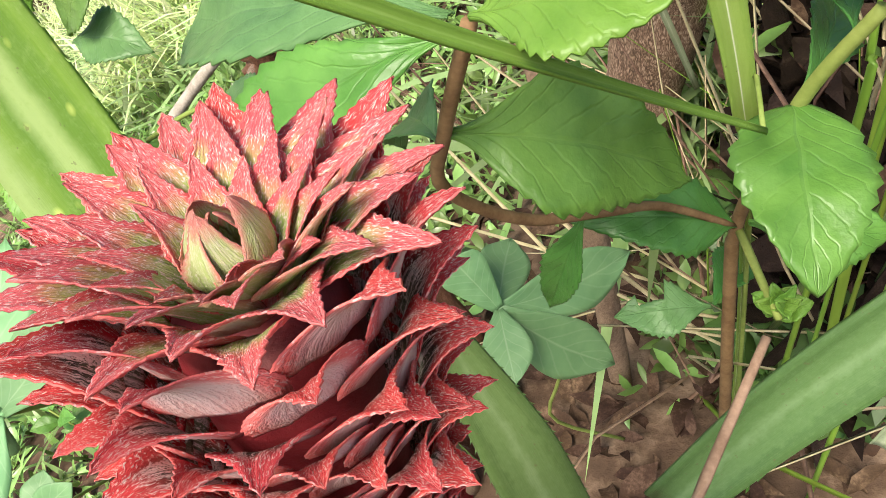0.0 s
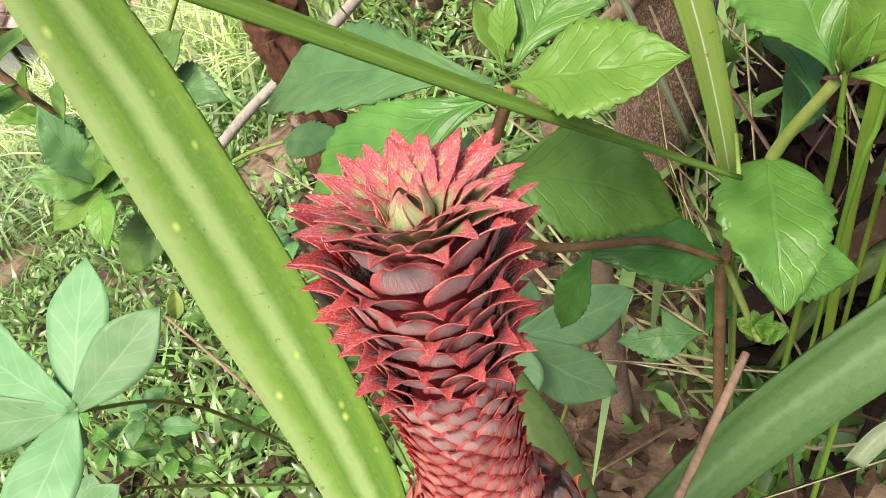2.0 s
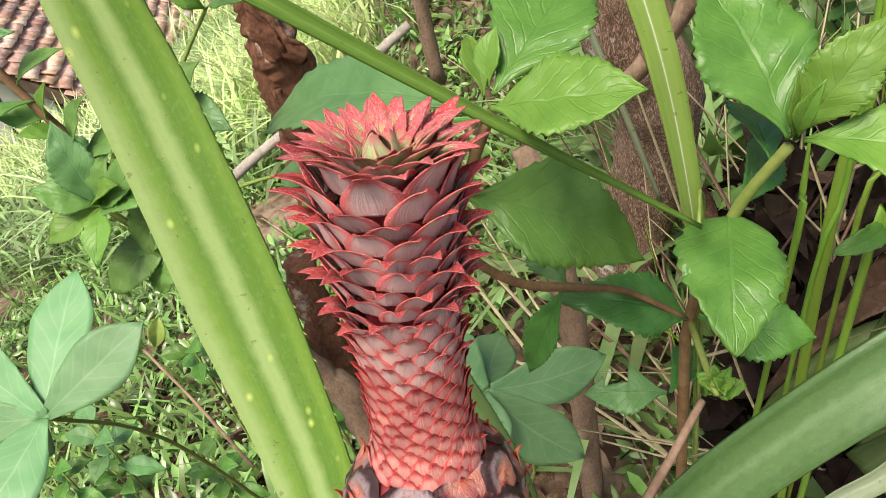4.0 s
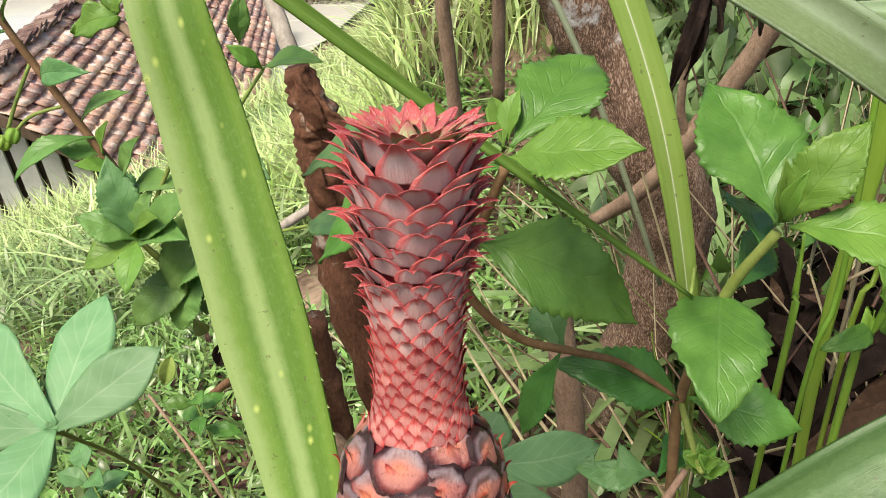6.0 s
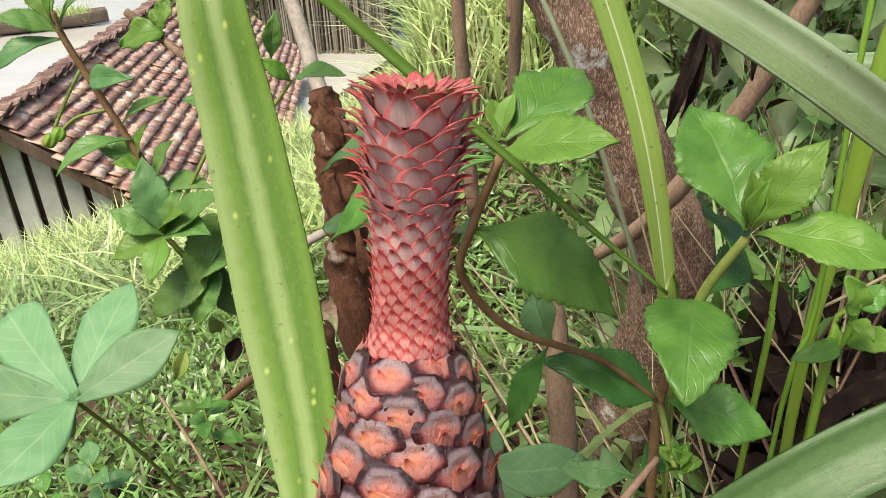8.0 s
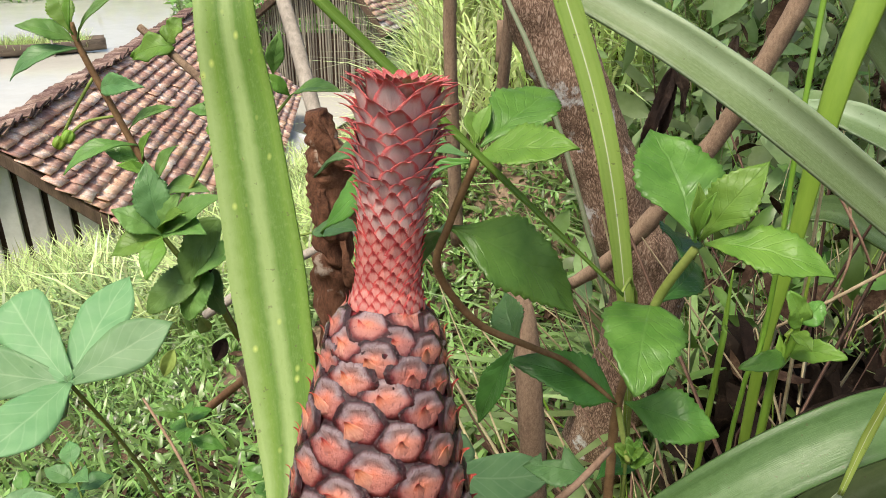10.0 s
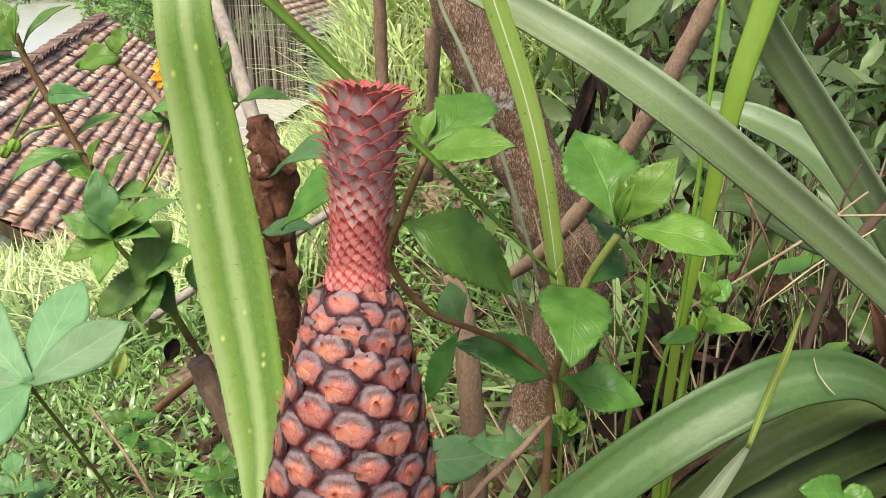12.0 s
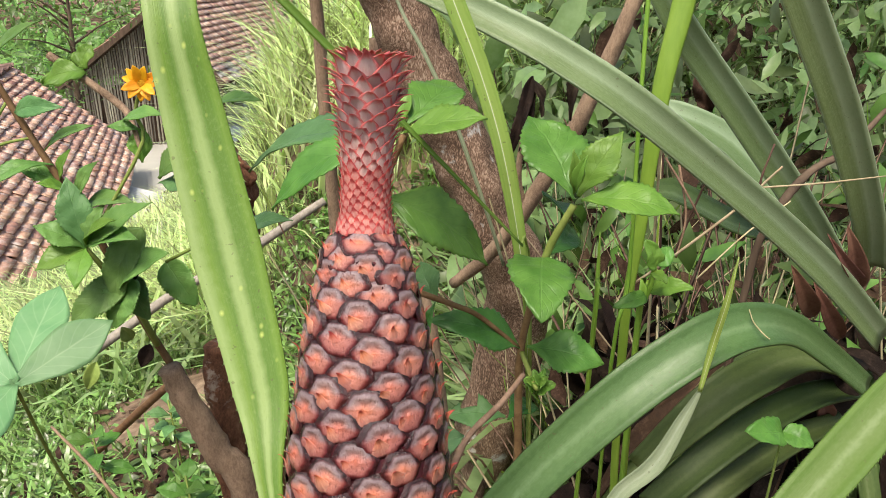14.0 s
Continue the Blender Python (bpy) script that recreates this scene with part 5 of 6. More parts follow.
    strap(g, [(0.2245, 0.2040, 0.3190), (0.2306, 0.2059, 0.3629), (0.2336, 0.1995, 0.4020), (0.2379, 0.1993, 0.4434)], [0.0035, 0.0062, 0.0056, 0.0008], M_GRASS, name="blade", label="bright green grass blade tip", hint=(-0.3, -0.9, 0.3), n=24, thick=0.0006)


build_stalks()


def build_dead_branch():
    d = thing("dead_branch", (0.34, 0.45, -0.32), "thin dark dead branch with broken straw caught in it", "branch")
    stem(d, [(0.34, 0.45, -0.34), (0.345, 0.44, 0.1), (0.3538, 0.4325, 0.3412), (0.3670, 0.4305, 0.3920), (0.3854, 0.4415, 0.4209), (0.4231, 0.4708, 0.4419), (0.4718, 0.4981, 0.4581), (0.5395, 0.5541, 0.4933)], [0.005, 0.0046, 0.0042, 0.0044, 0.005, 0.0044, 0.004, 0.003], M_BATTEN, name="limb", n=44, rough=0.15)
    for pts, r in (([(0.2100, 0.4030, 0.3270), (0.2528, 0.3991, 0.3643), (0.3169, 0.3992, 0.4213), (0.3372, 0.3979, 0.4461), (0.3517, 0.3943, 0.4649)], 0.0016), ([(0.3147, 0.3674, 0.4501), (0.3788, 0.3688, 0.4546), (0.4505, 0.3808, 0.4590)], 0.0011), ([(0.2850, 0.4080, 0.3350), (0.3300, 0.4060, 0.3880), (0.3750, 0.4120, 0.4230)], 0.0010)):
        stem(d, pts, [r, r, r * 0.7], M_STRAW, name="straw", label="broken pale straw", n=14, sides=6)
    for pts in ([(0.2453, 0.4369, 0.4626), (0.2738, 0.4195, 0.4178), (0.2960, 0.4253, 0.3773)], [(0.2600, 0.4350, 0.4560), (0.2700, 0.4230, 0.4020), (0.2640, 0.4200, 0.3550)], [(0.3700, 0.4350, 0.4000), (0.3480, 0.4300, 0.4330), (0.3560, 0.4300, 0.4800)]):
        stem(d, pts, [0.0014, 0.0013, 0.0010], M_TWIG, name="side_twig", n=12, sides=6)


build_dead_branch()


def build_creeper():
    c = thing("creeping_weed", (0.325, 0.26, 0.10), "small scalloped creeping weed under the strap leaves", "weed", "weeds in the grass")
    stem(c, [(0.33, 0.30, -0.30), (0.33, 0.27, 0.05), (0.3250, 0.2473, 0.2489)], [0.0016, 0.0015, 0.0012], M_STEM, n=10, sides=6)
    leaf(c, (0.3250, 0.2473, 0.2489), (0.2825, 0.2306, 0.2605), 0.030, M_SHRUB, (0.0, -0.6, 0.8), shape="oval", teeth=6, wave=0.05)
    leaf(c, (0.3250, 0.2473, 0.2489), (0.3486, 0.2341, 0.2427), 0.026, M_SHRUB, (0.1, -0.6, 0.8), shape="oval", teeth=6, wave=0.05)


build_creeper()


# ---- neighbouring pineapple plant ----
def build_neighbour():
    p = thing("pineapple_plant", (0.44, 0.42, -0.30), "fruitless pineapple plant with long grey-green strap leaves", "pineapple plant")
    core = (0.4780, 0.4200, 0.2260)
    strap(p, [(0.4839, 0.3821, 0.2119), (0.3980, 0.3255, 0.2862), (0.3400, 0.2896, 0.3315), (0.2916, 0.2578, 0.3540), (0.2414, 0.2361, 0.3523), (0.1710, 0.2150, 0.3140), (0.0940, 0.1950, 0.2470), (0.0260, 0.1700, 0.1770)], [0.030, 0.032, 0.036, 0.041, 0.044, 0.044, 0.042, 0.034], M_STRAP, hint=(-0.1, -0.72, 0.68), channel=0.30, n=60, label="broad arching leaf with a creased bend", thick=0.0025)
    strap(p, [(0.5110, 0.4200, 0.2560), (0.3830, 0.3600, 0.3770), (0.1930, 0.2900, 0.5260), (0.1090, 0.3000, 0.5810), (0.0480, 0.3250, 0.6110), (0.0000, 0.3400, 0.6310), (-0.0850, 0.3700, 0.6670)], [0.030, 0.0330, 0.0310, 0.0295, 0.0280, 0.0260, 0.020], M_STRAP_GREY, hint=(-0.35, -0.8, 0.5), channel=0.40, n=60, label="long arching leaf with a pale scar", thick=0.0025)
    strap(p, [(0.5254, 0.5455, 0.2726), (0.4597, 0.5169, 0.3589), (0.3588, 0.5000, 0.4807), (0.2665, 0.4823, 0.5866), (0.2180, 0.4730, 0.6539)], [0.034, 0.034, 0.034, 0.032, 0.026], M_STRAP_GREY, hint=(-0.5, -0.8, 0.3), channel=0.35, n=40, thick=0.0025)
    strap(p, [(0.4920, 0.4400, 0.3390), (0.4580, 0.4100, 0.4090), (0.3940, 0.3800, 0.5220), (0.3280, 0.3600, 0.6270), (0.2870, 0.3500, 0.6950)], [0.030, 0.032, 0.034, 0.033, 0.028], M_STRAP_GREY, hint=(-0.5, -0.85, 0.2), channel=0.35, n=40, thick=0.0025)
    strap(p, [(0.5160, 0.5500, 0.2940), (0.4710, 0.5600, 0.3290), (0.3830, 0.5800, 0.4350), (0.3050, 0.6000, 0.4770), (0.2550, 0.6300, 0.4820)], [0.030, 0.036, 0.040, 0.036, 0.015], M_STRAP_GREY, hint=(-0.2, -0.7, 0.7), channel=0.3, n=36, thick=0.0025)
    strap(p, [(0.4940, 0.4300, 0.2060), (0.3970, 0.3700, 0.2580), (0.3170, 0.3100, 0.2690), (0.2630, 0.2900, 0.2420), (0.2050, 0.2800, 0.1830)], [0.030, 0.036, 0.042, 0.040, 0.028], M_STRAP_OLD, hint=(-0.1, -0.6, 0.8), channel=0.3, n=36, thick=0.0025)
    # the two lowest leaves take the colours with shade in them
    strap(p, [(0.4920, 0.4200, 0.1890), (0.4070, 0.3600, 0.2150), (0.3260, 0.3100, 0.2120), (0.2620, 0.2800, 0.1830), (0.2180, 0.2700, 0.1420)], [0.028, 0.033, 0.036, 0.034, 0.03], M_STRAP_SHADED, hint=(-0.1, -0.5, 0.85), channel=0.3, n=36, thick=0.0025)
    strap(p, [(0.4810, 0.4000, 0.1630), (0.3810, 0.3300, 0.1810), (0.2930, 0.2800, 0.1620), (0.2450, 0.2600, 0.1290)], [0.02, 0.028, 0.032, 0.03], M_STRAP_SHADED, hint=(-0.1, -0.5, 0.85), channel=0.3, n=30, thick=0.0025)
    strap(p, [(0.4610, 0.2400, 0.3510), (0.3870, 0.1900, 0.3300), (0.3270, 0.1500, 0.2980), (0.2820, 0.1200, 0.2730), (0.2360, 0.0900, 0.2420)], [0.034, 0.036, 0.038, 0.036, 0.03], M_SPINY, hint=(-0.4, -0.7, 0.6), channel=0.35, n=50, teeth=70, label="bright leaf with a spiny edge", thick=0.0025)
    strap(p, [(0.4940, 0.6200, 0.3070), (0.3980, 0.6000, 0.3300), (0.3040, 0.5800, 0.3790), (0.2650, 0.5700, 0.3780)], [0.03, 0.045, 0.045, 0.01], M_STRAP, hint=(0, -0.5, 0.85), n=30, thick=0.0025)
    for b, t, w in (((0.4280, 0.4200, 0.2840), (0.3820, 0.4000, 0.3550), 0.022), ((0.4610, 0.4200, 0.3130), (0.4220, 0.3800, 0.4070), 0.024), ((0.4720, 0.4300, 0.2510), (0.4210, 0.4200, 0.3260), 0.02), ((0.4770, 0.4200, 0.3260), (0.3920, 0.3600, 0.4050), 0.014), ((0.4540, 0.4000, 0.1630), (0.4290, 0.3800, 0.2130), 0.02)):
        leaf(p, b, t, w, M_BRACT, (-0.2, -0.9, 0.2), shape="lance", teeth=0, fold=0.5, name="bract", label="dry red-brown bract")
    strap(p, [(0.2803, 0.2595, 0.3694), (0.2818, 0.2502, 0.3617), (0.2868, 0.2403, 0.3557), (0.2910, 0.2339, 0.3530)], [0.0004, 0.0007, 0.0010, 0.0004], M_STRAW, name="crease", label="pale torn crease across the bend", hint=(-0.1, -0.72, 0.68), n=10, m=5, thick=0.0012)
    rnd = random.Random(12)
    # skirt of mostly dark leaves, added to blacken the shaded gaps below
    for k in range(34):
        a = radians(-175 + 150 * ((k * 0.618) % 1.0))
        L = rnd.uniform(0.16, 0.34)
        d = V((math.cos(a), math.sin(a) * 0.55, 0))
        b = V(core) + V((rnd.uniform(-0.02, 0.02), 0.05 + rnd.uniform(0, 0.05), -0.02 - 0.0045 * k))
        strap(p, [b, b + d * L * 0.35 + V((0, 0, 0.015)), b + d * L * 0.75 + V((0, 0.02, -0.05)), b + d * L + V((0, 0.02, -0.15 - 0.1 * rnd.random()))], [0.022, 0.028, 0.026, 0.006], (M_CHAR, M_DEAD, M_STRAP_OLD, M_CHAR)[k % 4], name="dead_leaf", label="withered lower leaf added to darken the shaded hollow", hint=(0, -0.4, 0.9), channel=0.4, n=14, m=5)
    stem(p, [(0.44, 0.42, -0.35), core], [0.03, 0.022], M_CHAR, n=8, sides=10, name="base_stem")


build_neighbour()


# ---- cassava leaves ----
def cassava(center, tips, widths, petiole, label, material=None):
    c = thing("cassava_leaf", petiole[-1], label, "cassava leaf", "cassava leaves")
    n = (0.15, -0.75, 0.65)
    for k, (t, w) in enumerate(zip(tips, widths)):
        leaf(c, center, t, w, material or M_CASSAVA, n, shape="blunt" if k == 2 else "lobe", teeth=0, fold=0.05, arch=0.03, wave=0.02, name="lobe")
    stem(c, [center] + petiole, [0.0016, 0.0018, 0.0022, 0.0024], M_STEM, n=14, name="petiole", label="pale leaf stalk")
    return c


cassava((-0.347, 0.1973, 0.3285), [(-0.2820, 0.2500, 0.3620), (-0.3464, 0.2933, 0.3758), (-0.4180, 0.2350, 0.3750), (-0.4740, 0.1900, 0.3340), (-0.3670, 0.1200, 0.3120), (-0.3680, 0.1900, 0.2930)], [0.042, 0.044, 0.050, 0.046, 0.046, 0.024], [(-0.3910, 0.3000, 0.1740), (-0.3940, 0.3600, 0.0190), (-0.40, 0.5, -0.45)], "pale green palmate cassava leaf on a thin stalk")
cassava((-0.4560, 0.2000, 0.1530), [(-0.4110, 0.2200, 0.1780), (-0.4540, 0.2400, 0.1640), (-0.5110, 0.2200, 0.1520), (-0.4710, 0.1600, 0.1530), (-0.3730, 0.1800, 0.1680)], [0.03, 0.03, 0.03, 0.03, 0.03], [(-0.5300, 0.3000, -0.0050), (-0.5560, 0.3600, -0.1100), (-0.42, 0.52, -0.47)], "lower pale green palmate cassava leaf")
cassava((-0.0760, 0.3400, 0.1650), [(0.0080, 0.3300, 0.0750), (-0.0680, 0.2800, 0.1480), (-0.1040, 0.3600, 0.2110), (-0.0640, 0.4200, 0.1530), (0.0340, 0.4000, 0.1380)], [0.055, 0.04, 0.04, 0.045, 0.05], [(-0.0440, 0.3700, 0.0080), (-0.0680, 0.4000, -0.1660), (0.02, 0.45, -0.36)], "shaded cassava leaf with broad lobes")


# ---- flowering shrub by the stump ----
def build_flower_shrub():
    s = thing("flowering_shrub", (-0.33, 0.43, -0.47), "wild sunflower shrub with buds and one yellow bloom", "shrub")
    stem(s, [(-0.235, 0.46, -0.5), (-0.258, 0.44, 0.05), (-0.2930, 0.4200, 0.1900), (-0.3200, 0.4000, 0.2840), (-0.3390, 0.3900, 0.3590), (-0.3570, 0.3850, 0.4120), (-0.3730, 0.3800, 0.4510), (-0.4030, 0.3850, 0.5090), (-0.4220, 0.3850, 0.5540), (-0.4270, 0.3850, 0.5770)], [0.005, 0.005, 0.0045, 0.0042, 0.004, 0.0038, 0.0036, 0.0034, 0.0032, 0.003], M_STEM_BROWN, n=56)
    stem(s, [(-0.3090, 0.4000, 0.2570), (-0.3210, 0.3700, 0.3380), (-0.3310, 0.3500, 0.3710), (-0.3420, 0.3450, 0.3930)], [0.0035, 0.0035, 0.003, 0.0024], M_STEM, n=16, name="branch")
    up = (0.1, -0.55, 0.85)
    # top tuft
    leaf(s, (-0.4240, 0.3850, 0.5590), (-0.3600, 0.3700, 0.6050), 0.020, M_WILD, up)
    leaf(s, (-0.4240, 0.3850, 0.5590), (-0.4640, 0.3600, 0.5760), 0.026, M_WILD, up)
    leaf(s, (-0.4220, 0.3850, 0.5540), (-0.4730, 0.3500, 0.5290), 0.024, M_BLUE, up, arch=0.2)
    leaf(s, (-0.4290, 0.3850, 0.5670), (-0.4460, 0.4000, 0.6050), 0.026, M_YOUNG, up)
    leaf(s, (-0.4230, 0.3800, 0.5670), (-0.4080, 0.3700, 0.6060), 0.016, M_YOUNG, up)
    # along the stem
    leaf(s, (-0.4080, 0.3850, 0.5170), (-0.3470, 0.3600, 0.5280), 0.022, M_BLUE, (0, -0.9, 0.4), arch=0.15, label="curled blue-green leaf")
    leaf(s, (-0.3830, 0.3800, 0.4820), (-0.3260, 0.3700, 0.5090), 0.016, M_WILD, up)
    leaf(s, (-0.3770, 0.3800, 0.4680), (-0.4300, 0.3400, 0.4470), 0.020, M_WILD, up, arch=0.2)
    leaf(s, (-0.3730, 0.3800, 0.4510), (-0.3530, 0.3700, 0.4860), 0.018, M_YOUNG, up)
    leaf(s, (-0.3630, 0.3750, 0.4420), (-0.3810, 0.3500, 0.4570), 0.018, M_YOUNG, up)
    leaf(s, (-0.3530, 0.3700, 0.4270), (-0.2910, 0.3500, 0.4390), 0.024, M_WILD, up)
    leaf(s, (-0.3550, 0.3700, 0.4320), (-0.3230, 0.3600, 0.4770), 0.024, M_WILD, up)
    # middle rosette
    c = (-0.3420, 0.3450, 0.3930)
    for tip, w, mt in (((-0.3840, 0.3350, 0.4190), 0.032, M_WILD), ((-0.3570, 0.3600, 0.4610), 0.036, M_BLUE), ((-0.3820, 0.3200, 0.3790), 0.030, M_YOUNG), ((-0.3390, 0.3050, 0.3670), 0.026, M_YOUNG), ((-0.2650, 0.3300, 0.4450), 0.034, M_WILD), ((-0.3200, 0.3500, 0.4360), 0.030, M_WILD), ((-0.2760, 0.3100, 0.4160), 0.032, M_WILD), ((-0.2930, 0.3100, 0.4340), 0.022, M_YOUNG)):
        leaf(s, c, tip, w, mt, up, arch=0.1)
    leaf(s, (-0.3150, 0.3500, 0.3550), (-0.2570, 0.3300, 0.3930), 0.038, M_WILD, up, shape="oval")
    leaf(s, (-0.3120, 0.3500, 0.3550), (-0.3610, 0.3300, 0.3180), 0.038, M_WILD, (-0.2, -0.8, 0.5), shape="oval")
    leaf(s, (-0.3030, 0.3500, 0.3590), (-0.3190, 0.3300, 0.3140), 0.042, M_WILD, (-0.2, -0.8, 0.5), shape="oval")
    leaf(s, (-0.3050, 0.3600, 0.3570), (-0.2930, 0.3500, 0.3130), 0.030, M_BLUE, (-0.2, -0.8, 0.5), shape="oval")
    leaf(s, (-0.2910, 0.3600, 0.4090), (-0.3190, 0.3400, 0.3340), 0.040, M_WILD, (-0.2, -0.8, 0.5), shape="oval")
    leaf(s, (-0.2670, 0.3600, 0.4600), (-0.2290, 0.3600, 0.4930), 0.032, M_WILD, up)
    leaf(s, (-0.2680, 0.3600, 0.4550), (-0.2140, 0.3400, 0.4510), 0.034, M_BLUE, up)
    leaf(s, (-0.2850, 0.3700, 0.4730), (-0.2840, 0.3800, 0.5060), 0.026, M_YOUNG, up)
    leaf(s, (-0.2750, 0.3700, 0.3690), (-0.2460, 0.3600, 0.3250), 0.036, M_WILD, (-0.2, -0.8, 0.5), shape="oval")
    leaf(s, (-0.3720, 0.3800, 0.4410), (-0.3530, 0.3700, 0.4100), 0.028, M_BLUE, up)
    leaf(s, (-0.3750, 0.3800, 0.4520), (-0.4080, 0.3700, 0.4660), 0.022, M_WILD, up)
    leaf(s, (-0.2840, 0.3750, 0.5040), (-0.3140, 0.3700, 0.5080), 0.016, M_WILD, up)
    leaf(s, (-0.3010, 0.3750, 0.5120), (-0.2510, 0.3500, 0.5230), 0.022, M_WILD, up)
    # side shoots towards the broken trunk
    stem(s, [(-0.2670, 0.3600, 0.4600), (-0.2360, 0.3640, 0.5000), (-0.2114, 0.3608, 0.5271)], [0.0018, 0.0016, 0.0012], M_STEM, n=10, name="side_shoot")
    leaf(s, (-0.2114, 0.3608, 0.5271), (-0.1563, 0.3331, 0.5400), 0.021, M_WILD, (0.0, -0.45, 0.9), arch=0.10)
    leaf(s, (-0.2345, 0.3803, 0.5399), (-0.2246, 0.3798, 0.5780), 0.017, M_WILD, (0.5, -0.8, 0.3), arch=0.10)
    leaf(s, (-0.2114, 0.3608, 0.5271), (-0.2300, 0.3500, 0.5480), 0.014, M_YOUNG, (0.1, -0.7, 0.6), arch=0.10)
    stem(s, [(-0.2750, 0.3700, 0.3690), (-0.2300, 0.3550, 0.3950), (-0.1900, 0.3362, 0.4144)], [0.0018, 0.0016, 0.0012], M_STEM, n=10, name="side_shoot")
    leaf(s, (-0.1900, 0.3362, 0.4144), (-0.1275, 0.2935, 0.4401), 0.027, M_BLUE, (0.1, -0.5, 0.85), arch=0.08)
    # buds
    for b in ((-0.4520, 0.3700, 0.4680), (-0.4370, 0.3650, 0.4760)):
        bm = bmesh.new()
        bmesh.ops.create_icosphere(bm, subdivisions=3, radius=0.0052)
        for v in bm.verts:
            v.co.z *= 1.3
            v.co *= 1 + 0.18 * math.sin(5 * math.atan2(v.co.y, v.co.x))
        for q in bm.faces:
            q.smooth = True
        part("bud", bm, M_STALK, s, "green flower bud", Matrix.Translation(b) @ pose(0, 0, 0, 150, 20, 0))
    stem(s, [(-0.4120, 0.3850, 0.5310), (-0.4280, 0.3750, 0.5050), (-0.4440, 0.3670, 0.4770)], [0.0015, 0.0015, 0.0015], M_STEM, n=8, name="bud_stalk")
    stem(s, [(-0.3960, 0.3830, 0.4940), (-0.4220, 0.3750, 0.4890), (-0.4360, 0.3660, 0.4780)], [0.0015, 0.0015, 0.0015], M_STEM, n=8, name="bud_stalk")
    # bloom
    f = (-0.2770, 0.3770, 0.5490)
    stem(s, [c, (-0.2800, 0.3600, 0.4910), (-0.2880, 0.3770, 0.5200), f], [0.0018, 0.0018, 0.0018, 0.0016], M_STEM, n=12, name="flower_stalk")
    for k in range(11):
        a = 2 * math.pi * k / 11
        tip = V(f) + V((math.cos(a) * 0.0175, -0.008 + 0.004 * math.sin(a * 3), math.sin(a) * 0.0175))
        leaf(s, f, tip, 0.0100, M_PETAL, (0.2, -1, 0.2), shape="oval", teeth=0, name="petal", label="yellow-orange petal", fold=0.1)
    bm = bmesh.new()
    bmesh.ops.create_icosphere(bm, subdivisions=2, radius=0.0045)
    part("flower_disc", bm, M_DISC, s, "orange flower centre", Matrix.Translation(V(f) + V((0, -0.003, 0))) @ Matrix.Diagonal((1, 0.6, 1, 1)))
    # pale lobed leaf on a cut side branch, hanging seed heads
    stem(s, [(-0.3880, 0.4300, 0.5680), (-0.3630, 0.4250, 0.5520), (-0.3160, 0.4100, 0.5220), (-0.2960, 0.3850, 0.5100), (-0.2820, 0.3620, 0.4890)], [0.0038, 0.0040, 0.0040, 0.003, 0.002], M_BARK_TAN, name="cut_branch", label="cut brown side branch", n=30, sides=10, rough=0.1)
    leaf(s, (-0.3500, 0.4200, 0.5540), (-0.3940, 0.4200, 0.5400), 0.028, M_YOUNG, (0, -0.8, 0.6), shape="oval", teeth=4, wave=0.12, label="pale lobed leaf")
    leaf(s, (-0.3550, 0.4200, 0.5570), (-0.3420, 0.4300, 0.5780), 0.022, M_YOUNG, (0, -0.8, 0.6), shape="oval", teeth=4, wave=0.12)
    for b, t in (((-0.3000, 0.3600, 0.2790), (-0.3090, 0.3500, 0.2570)), ((-0.3600, 0.3600, 0.2580), (-0.3700, 0.3500, 0.2300)), ((-0.3020, 0.3600, 0.3750), (-0.3100, 0.3500, 0.3480)), ((-0.3220, 0.3700, 0.2800), (-0.3320, 0.3700, 0.2940))):
        leaf(s, b, t, 0.016, M_CHAR if LEAF_COUNT[0] % 2 else M_STEM, (0.2, -0.9, 0.2), shape="lance", teeth=0, fold=0.6, name="withered_leaf", label="withered hanging leaf")


build_flower_shrub()


# ---- trunks, stump and poles ----
def trunk(name, pts, radii, material, label, category="tree trunk", sides=18, rough=0.16, n=36, **more):
    base = V(pts[0])
    me = tube_mesh(name, pts, radii, material, n=n, sides=sides, rough=rough, **more)
    return tagged(new(name, me), label, category)


def build_tree():
    t = thing("tree", (0.06, 1.02, -0.45), "brown rough-barked tree with pale lichen on its trunk", "tree")
    pts = [(0.06, 1.02, -0.50), (0.1520, 0.9300, 0.0420), (0.0880, 0.8800, 0.2440), (0.0210, 0.8600, 0.4080), (-0.0460, 0.8400, 0.5520), (-0.1010, 0.8400, 0.6950), (-0.1470, 0.9000, 0.8580), (0.3, 1.1, 2.2)]
    stem(t, pts, [0.066, 0.062, 0.054, 0.050, 0.046, 0.044, 0.04, 0.03], M_BARK, name="trunk", n=60, sides=22, rough=0.2)
    rnd = random.Random(4)
    tips = []
    # limbs and leaf crown stand unseen overhead, added to shade the bank
    for k in range(9):
        a = k * 2.4
        p = V((0.25, 1.08, 1.7 + 0.06 * k))
        q = p + V((math.cos(a) * rnd.uniform(0.6, 1.3) + 0.4, math.sin(a) * rnd.uniform(0.5, 1.0) + 0.2, rnd.uniform(0.3, 0.8)))
        stem(t, [p, (p + q) / 2 + V((0, 0, 0.1)), q], [0.02, 0.014, 0.005], M_BARK, name="limb", n=8, sides=6)
        tips += [p.lerp(q, u) for u in (0.4, 0.7, 1.0)]

    def place(r):
        return tips[int(r.integers(len(tips)))] + V(r.normal(0, 0.28, 3)), (0, 0, 1)

    crown = scatter_leaves("crown", 1200, place, (0.08, 0.2), M_WEED, 34, "", "")
    crown.parent = t
    crown.matrix_basis = PLACE[t].inverted()


